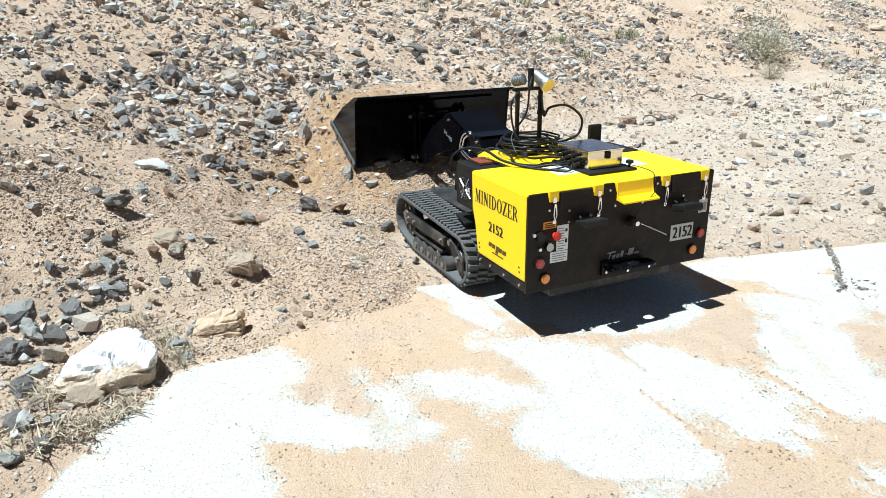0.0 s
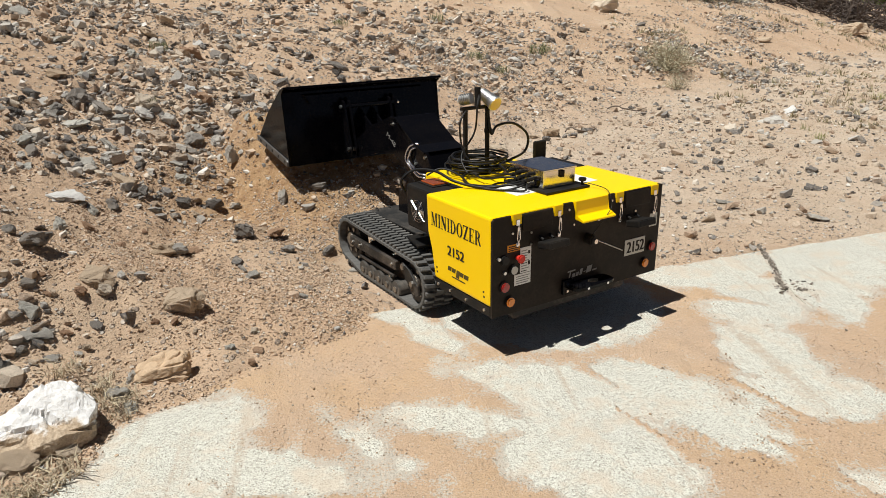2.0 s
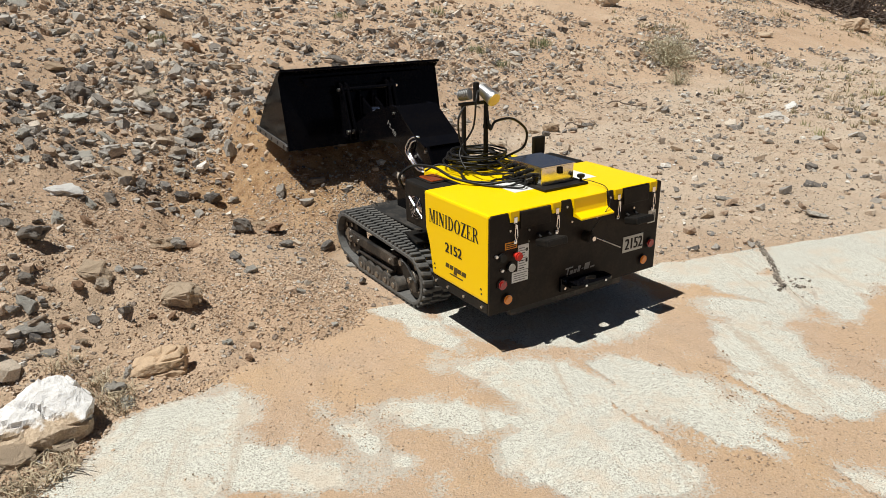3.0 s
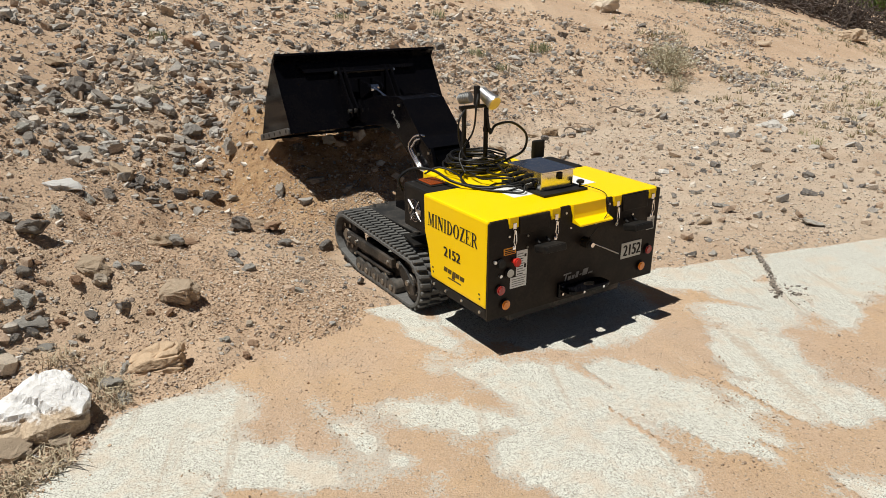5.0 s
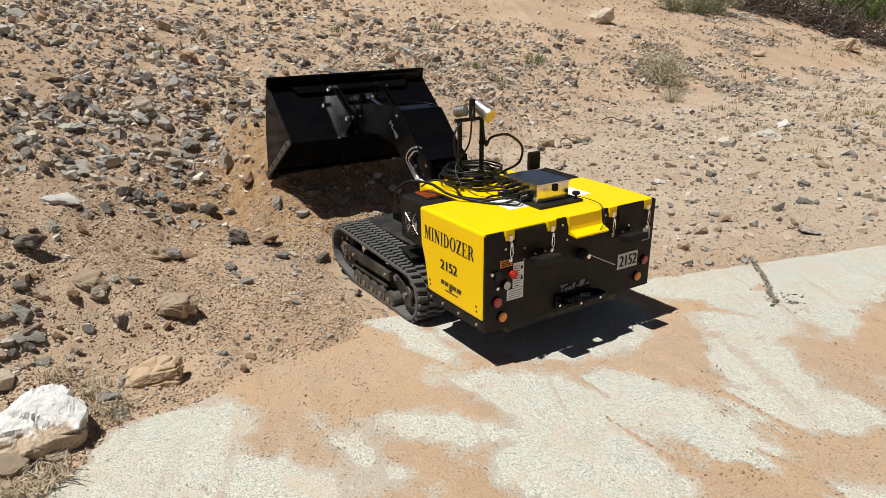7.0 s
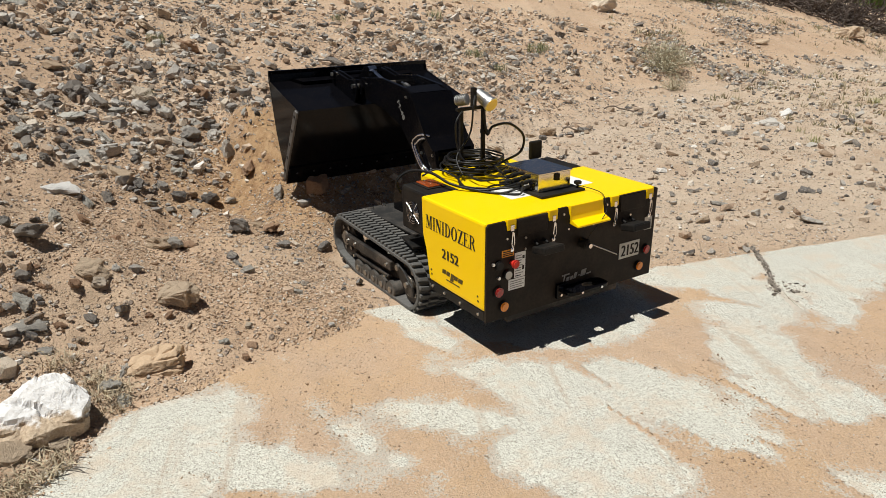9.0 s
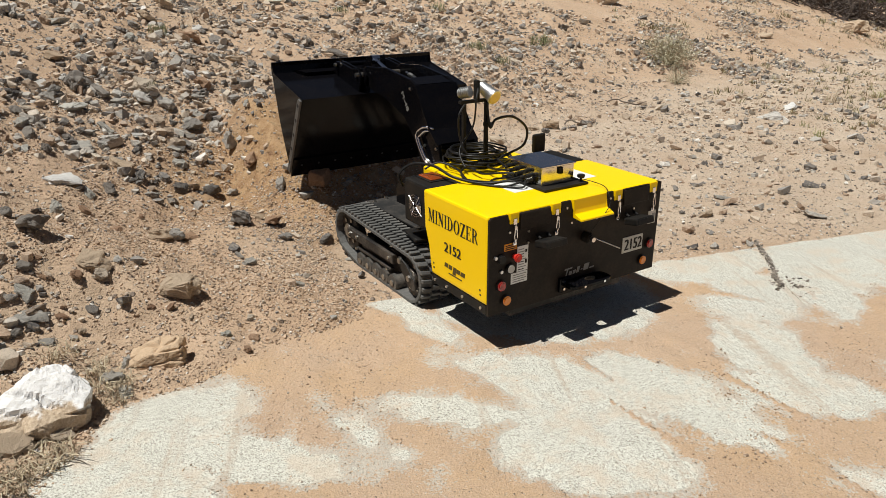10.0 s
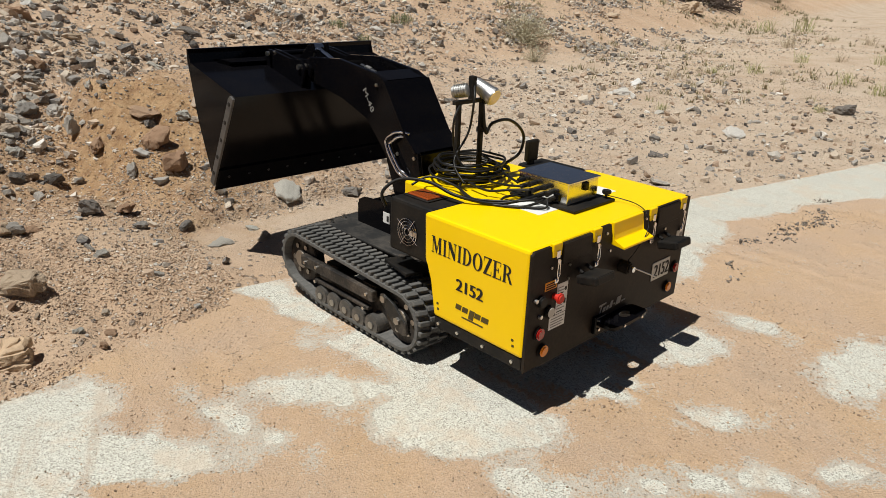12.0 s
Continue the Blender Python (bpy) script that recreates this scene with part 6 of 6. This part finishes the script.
def build_ram(dozer):
    barrel = rod((0, 0, 0), (0, 0.44, 0), 0.028, 18, bevel=0.004)
    rod((-0.03, 0, 0), (0.03, 0, 0), 0.026, 12, barrel)
    rod_ = rod((0, 0, 0), (0, 0.56, 0), 0.0135, 14)
    rod((-0.03, 0, 0), (0.03, 0, 0), 0.024, 12, rod_)
    return part("ram_barrel", barrel, BLACK, dozer, "black hydraulic cylinder"), part("ram_rod", rod_, CHROME, dozer, "bright chrome ram rod")


def build_mast(dozer):
    mast = fresh()
    box(-0.17, 0.04, 0.76, 0.82, 0.684, 0.692, 0.002, mast)
    for x in (0.004, -0.145):
        box(x - 0.010, x + 0.010, 0.78, 0.80, 0.69, 1.045, 0.002, mast)
    box(-0.175, 0.045, 0.778, 0.802, 1.040, 1.058, 0.003, mast)
    box(-0.005, 0.03, 0.77, 0.81, 0.90, 0.925, 0.004, mast)
    mast = part("mast", mast, MATT, dozer, "black twin-post lamp mast")
    way = Vector((0.10, -0.88, -0.42)).normalized()
    c = Vector((0.002, 0.77, 1.092))
    lamp = rod(c - way * 0.07, c + way * 0.04, 0.026, 22, bevel=0.004, r2=0.040)
    rod(c + way * 0.036, c + way * 0.058, 0.042, 22, lamp, bevel=0.003)
    head = part("spot_lamp", lamp, ALU, dozer, "silver finned spot lamp on the mast")
    for k in range(7):
        part("cooling_fin", rod(c - way * (0.056 - 0.011 * k), c - way * (0.053 - 0.011 * k), 0.031 + 0.0012 * k, 20), ALU, head)
    part("lamp_lens", rod(c + way * 0.056, c + way * 0.061, 0.037, 22), AMBER_GLASS, head)
    part("lamp_bracket", box(-0.005, 0.03, 0.77, 0.80, 1.03, 1.09, 0.004), MATT, head)
    way = Vector((-0.45, 0.85, -0.2)).normalized()
    c = Vector((-0.145, 0.785, 1.10))
    lamp = rod(c - way * 0.035, c + way * 0.035, 0.026, 20, bevel=0.003)
    head = part("spot_lamp", lamp, DULL_ALU, dozer, "grey finned spot lamp facing ahead")
    for k in range(6):
        part("cooling_fin", rod(c - way * (0.034 - 0.011 * k), c - way * (0.030 - 0.011 * k), 0.031, 20), DULL_ALU, head)
    part("lamp_bracket", box(-0.075, -0.05, 0.775, 0.805, 1.05, 1.16, 0.004), MATT, head)
    return mast


def build_electrics(dozer):
    part("box_base", box(-0.10, 0.19, 0.15, 0.50, 0.6895, 0.702, 0.003), MATT, dozer, "black base plate under the steel box")
    steel = part("control_box", box(-0.070, 0.142, 0.214, 0.478, 0.702, 0.792, 0.003), POLISHED, dozer, "polished stainless steel control box")
    part("box_lid", box(-0.076, 0.148, 0.208, 0.484, 0.791, 0.800, 0.002), POLISHED, steel)
    part("box_clasp", box(0.035, 0.060, 0.202, 0.215, 0.752, 0.788, 0.003), BLACK, steel)
    part("box_clasp", box(-0.080, -0.069, 0.25, 0.28, 0.71, 0.745, 0.003), BLACK, steel)
    rng = random.Random(12)
    for k in range(9):
        y, z = 0.275 + 0.022 * k, 0.725 + 0.02 * (k % 3)
        part("cable_plug", rod((-0.070, y, z), (-0.098 - rng.uniform(0, 0.02), y + rng.uniform(-0.01, 0.01), z - 0.004), 0.011, 8), MATT, steel)
    stem = rod((0.163, 0.18, 0.700), (0.163, 0.18, 0.725), 0.006, 8)
    rod((0.163, 0.18, 0.722), (0.163, 0.18, 0.738), 0.020, 16, stem, bevel=0.003)
    part("antenna_knob", stem, MATT, dozer, "round black antenna puck")
    aerial = box(0.345, 0.435, 0.775, 0.80, 0.705, 0.815, 0.010)
    box(0.37, 0.41, 0.78, 0.795, 0.684, 0.71, 0.002, aerial)
    part("antenna_panel", aerial, MATT, dozer, "black antenna panel")
    # the coil of cable
    for k in range(11):
        rr = rng.uniform(0.12, 0.19)
        cx, cy = -0.055 + rng.uniform(-0.025, 0.025), 0.79 + rng.uniform(-0.025, 0.025)
        z = 0.700 + 0.008 * k
        line = [(cx + rr * rng.uniform(0.93, 1.07) * math.cos(a), cy + rr * rng.uniform(0.88, 1.02) * math.sin(a), z + rng.uniform(-0.006, 0.008)) for a in np.linspace(0, math.tau, 10, endpoint=False)]
        part("cable_coil", tube(smooth_line(line, 5, True), 0.0054, 7, None, True), CABLE, dozer, smooth=True)
    runs = [
        [(-0.145, 0.78, 1.04), (-0.20, 0.76, 0.98), (-0.185, 0.77, 0.86), (-0.17, 0.72, 0.78), (-0.10, 0.66, 0.74)],
        [(-0.06, 0.78, 1.12), (-0.10, 0.74, 1.06), (-0.105, 0.76, 0.92), (-0.20, 0.75, 0.80), (-0.22, 0.66, 0.72)],
        [(0.0, 0.78, 1.04), (0.014, 0.765, 0.90), (0.05, 0.76, 0.94), (0.16, 0.75, 0.945), (0.255, 0.74, 0.87), (0.24, 0.74, 0.78), (0.13, 0.73, 0.745), (0.05, 0.70, 0.74)],
        [(-0.12, 0.30, 0.725), (-0.18, 0.33, 0.72), (-0.24, 0.42, 0.705), (-0.30, 0.55, 0.70), (-0.23, 0.68, 0.712), (-0.12, 0.72, 0.72)],
        [(-0.12, 0.33, 0.73), (-0.20, 0.36, 0.715), (-0.28, 0.44, 0.698), (-0.37, 0.56, 0.72), (-0.40, 0.70, 0.752), (-0.46, 0.82, 0.745), (-0.52, 0.86, 0.69), (-0.50, 0.86, 0.62)],
        [(-0.12, 0.37, 0.745), (-0.16, 0.44, 0.735), (-0.20, 0.54, 0.715), (-0.19, 0.66, 0.72)],
        [(-0.12, 0.41, 0.75), (-0.14, 0.50, 0.74), (-0.12, 0.60, 0.73), (-0.05, 0.64, 0.74)],
        [(-0.12, 0.28, 0.725), (-0.15, 0.26, 0.70), (-0.20, 0.32, 0.697), (-0.25, 0.40, 0.697), (-0.18, 0.46, 0.70), (-0.08, 0.42, 0.705)],
        [(-0.12, 0.44, 0.76), (-0.08, 0.56, 0.77), (0.03, 0.62, 0.745), (0.02, 0.70, 0.74)],
        [(-0.37, 0.84, 0.70), (-0.30, 0.80, 0.735), (-0.26, 0.68, 0.715), (-0.30, 0.50, 0.697), (-0.22, 0.34, 0.697), (-0.13, 0.29, 0.72)],
    ]
    for k, line in enumerate(runs):
        part("cable", tube(smooth_line(line, 8), 0.0075 if k in (2, 4) else 0.0055, 7), CABLE, dozer, smooth=True)
    wire = [(0.163, 0.19, 0.715), (0.20, 0.13, 0.705), (0.20, 0.05, 0.70), (0.16, -0.02, 0.69), (0.15, -0.045, 0.64), (0.10, -0.06, 0.60), (0.05, -0.05, 0.54), (0.04, -0.03, 0.50)]
    part("aerial_wire", tube(smooth_line(wire, 8), 0.0022, 6), CABLE, dozer, smooth=True)


def build_dozer():
    dozer = tagged(new("mini_dozer"), "yellow and black tracked mini loader with raised bucket", "loader")
    build_hood(dozer)
    build_chassis(dozer)
    left, right = build_track(dozer, -1), build_track(dozer, 1)
    boom, bucket, ram = build_boom(dozer), build_bucket(dozer), build_ram(dozer)
    build_mast(dozer)
    build_electrics(dozer)
    return dozer, (left, right), boom, bucket, ram


FALLEN = [(-0.33, 5.19, 0.22, "o", 7.55), (-0.23, 4.97, 0.21, "o", 7.35), (-0.73, 5.41, 0.13, "o", 6.35), (-0.44, 5.10, 0.11, "w", 7.75)]


def build_fallen():
    out = []
    for i, (x, y, w, tone, t) in enumerate(FALLEN):
        me = stone_mesh(300 + i, 18 if i != 3 else 9, 0.5 if i != 3 else 0.4, 0.02, 0.06)
        ob = place_stone(me, x, y, w, tone, "{} stone tipped out of the bucket onto sand".format(TONES[tone]), sink=0.12)
        out.append((tagged(ob, group="stones tipped from the bucket"), ob.matrix_world.copy(), t))
    return out


build_ground()
build_slab()
build_rocks()
build_gravel()
build_plants()
DOZER, TRACKS, BOOM, BUCKET, RAM = build_dozer()
TIPPED = build_fallen()

# Seconds, place and turn of the loader.
DRIVE = [
    (0.0, 1.096, 3.095, 0.029, -1.97, 0.66, 24.82),
    (0.5, 1.104, 3.114, 0.001, -0.82, 0.02, 25.15),
    (1.0, 1.105, 3.124, 0.014, -1.60, 0.84, 25.38),
    (1.5, 1.102, 3.124, -0.003, -0.69, 0.04, 25.30),
    (2.0, 1.104, 3.131, 0.000, -1.01, 0.43, 25.24),
    (2.5, 1.104, 3.126, -0.004, -0.83, 0.06, 25.23),
    (3.0, 1.105, 3.131, -0.002, -0.82, 0.14, 25.17),
    (5.0, 1.102, 3.123, -0.010, -0.39, -0.31, 25.23),
    (5.5, 1.101, 3.125, -0.011, -0.28, -0.44, 25.24),
    (6.0, 1.104, 3.128, -0.012, -0.30, -0.31, 25.20),
    (6.5, 1.105, 3.127, -0.014, -0.28, -0.42, 25.22),
    (7.0, 1.103, 3.125, -0.016, -0.25, -0.47, 25.21),
    (9.0, 1.103, 3.122, -0.018, -0.26, -0.54, 25.25),
    (9.5, 1.103, 3.122, -0.018, -0.31, -0.56, 25.24),
    (10.0, 1.102, 3.121, -0.019, -0.33, -0.62, 25.18),
    (10.5, 1.113, 3.108, -0.010, -0.97, -0.63, 25.27),
    (11.0, 1.177, 2.931, 0.028, -2.72, -1.33, 24.48),
    (11.5, 1.324, 2.637, 0.045, -3.33, -1.21, 24.72),
    (12.0, 1.536, 2.232, 0.008, -0.39, 1.03, 25.37),
]
# Seconds, lift of the boom and tilt of the bucket in degrees.
LIFT = [
    (0.0, 0.0, 23.4), (0.5, 2.3, 17.3), (1.0, 4.8, 14.7), (1.5, 8.0, 12.1), (2.0, 10.3, 10.0), (2.5, 12.9, 8.9), (3.0, 14.6, 5.2), (5.0, 23.0, -13.5), (5.5, 24.1, -15.5),
    (6.0, 24.6, -19.0), (6.5, 25.4, -28.3), (7.0, 25.4, -33.3), (9.0, 34.7, -58.1), (9.5, 36.3, -60.6), (12.0, 36.2, -60.0),
]


def glide(rows, t):
    """Values between the rows, with smooth slopes."""
    ts = [r[0] for r in rows]
    i = max(0, min(len(rows) - 2, int(np.searchsorted(ts, t)) - 1))
    a, b = rows[i], rows[i + 1]
    p, q = rows[max(i - 1, 0)], rows[min(i + 2, len(rows) - 1)]
    h, u = b[0] - a[0], (t - a[0]) / (b[0] - a[0])
    out = []
    for k in range(1, len(a)):
        s = (b[k] - a[k]) / h
        s0 = (a[k] - p[k]) / max(a[0] - p[0], 1e-6) if i else s
        s1 = (q[k] - b[k]) / max(q[0] - b[0], 1e-6) if i + 2 < len(rows) else s
        m0 = 2 * s * s0 / (s + s0) if s * s0 > 0 else 0.0
        m1 = 2 * s * s1 / (s + s1) if s * s1 > 0 else 0.0
        out.append((2 * u ** 3 - 3 * u * u + 1) * a[k] + (u ** 3 - 2 * u * u + u) * h * m0 + (3 * u * u - 2 * u ** 3) * b[k] + (u ** 3 - u * u) * h * m1)
    return out


def drive_pose(t):
    return pose(*glide(DRIVE, t))


def driven(t):
    """How far the loader has rolled ahead since the start."""
    x, y, *_ = glide(DRIVE, t)
    ahead = Vector((-math.sin(radians(25.2)), math.cos(radians(25.2))))
    return (Vector((x, y)) - Vector(DRIVE[0][1:3])).dot(ahead)


def bucket_pose(t):
    boom, tilt = glide(LIFT, t)
    j = bucket_corner(boom, tilt)
    return pose(BUCKET_X, j.x, j.y, tilt)


def motions():
    steps = [i * 0.1 for i in range(121)]
    walk(DOZER, [(t, drive_pose(t)) for t in steps])
    walk(BUCKET, [(t, bucket_pose(t)) for t in steps])
    boom_rows, barrel_rows, rod_rows = [], [], []
    for t in steps:
        boom, tilt = glide(LIFT, t)
        boom_rows.append((t, pose(0, PIVOT.x, PIVOT.y, boom)))
        a = PIVOT + turned(RAM_ON_BOOM, boom)
        b = bucket_corner(boom, tilt) + turned(RAM_ON_BUCKET, tilt)
        angle = math.degrees(math.atan2(b.y - a.y, b.x - a.x))
        barrel_rows.append((t, pose(0, a.x, a.y, angle)))
        rod_rows.append((t, pose(0, b.x, b.y, angle + 180)))
    walk(BOOM, boom_rows)
    walk(RAM[0], barrel_rows)
    walk(RAM[1], rod_rows)
    rolling = [0.0, 0.5, 1.0, 1.5, 10.0] + [10.2 + 0.0667 * i for i in range(27)] + [12.0]
    gone = [driven(t) for t in rolling]
    for links, wheels in TRACKS:
        for ob, x, s in links:
            rows = []
            for t, d in zip(rolling, gone):
                p, angle = on_loop(s + d)
                rows.append((t, pose(x, p.x, p.y, angle)))
            walk(ob, rows)
        for ob, place, r in wheels:
            walk(ob, [(t, pose(*place, -math.degrees(d / r))) for t, d in zip(rolling, gone)])
    # stones ride in the bucket, slide out and come to rest on the bank
    for i, (ob, rest, t0) in enumerate(TIPPED):
        inside = Matrix.Translation((-0.3 + 0.2 * i, 0.33 + 0.03 * (i % 2), 0.03))
        shape = Matrix.Diagonal((*ob.scale, 1)).inverted()
        rows = []
        for t in [0.25 * k for k in range(int(t0 / 0.25) + 1)] + [t0]:
            rows.append((t, drive_pose(t) @ bucket_pose(t) @ inside))
        start = rows[-1][1]
        rest = Matrix.LocRotScale(rest.translation, rest.to_quaternion(), None)
        turn = start.to_quaternion().rotation_difference(rest.to_quaternion())
        for k in range(1, 6):
            u = k / 5
            p = start.translation.lerp(rest.translation, u)
            p.z = start.translation.z + (rest.translation.z - start.translation.z) * u * u
            rows.append((t0 + 0.36 * u, Matrix.LocRotScale(p, start.to_quaternion().slerp(rest.to_quaternion(), u), None)))
        rows.append((12.0, rest))
        walk(ob, [r for k, r in enumerate(rows) if k == 0 or r[0] - rows[k - 1][0] > 0.02])


motions()
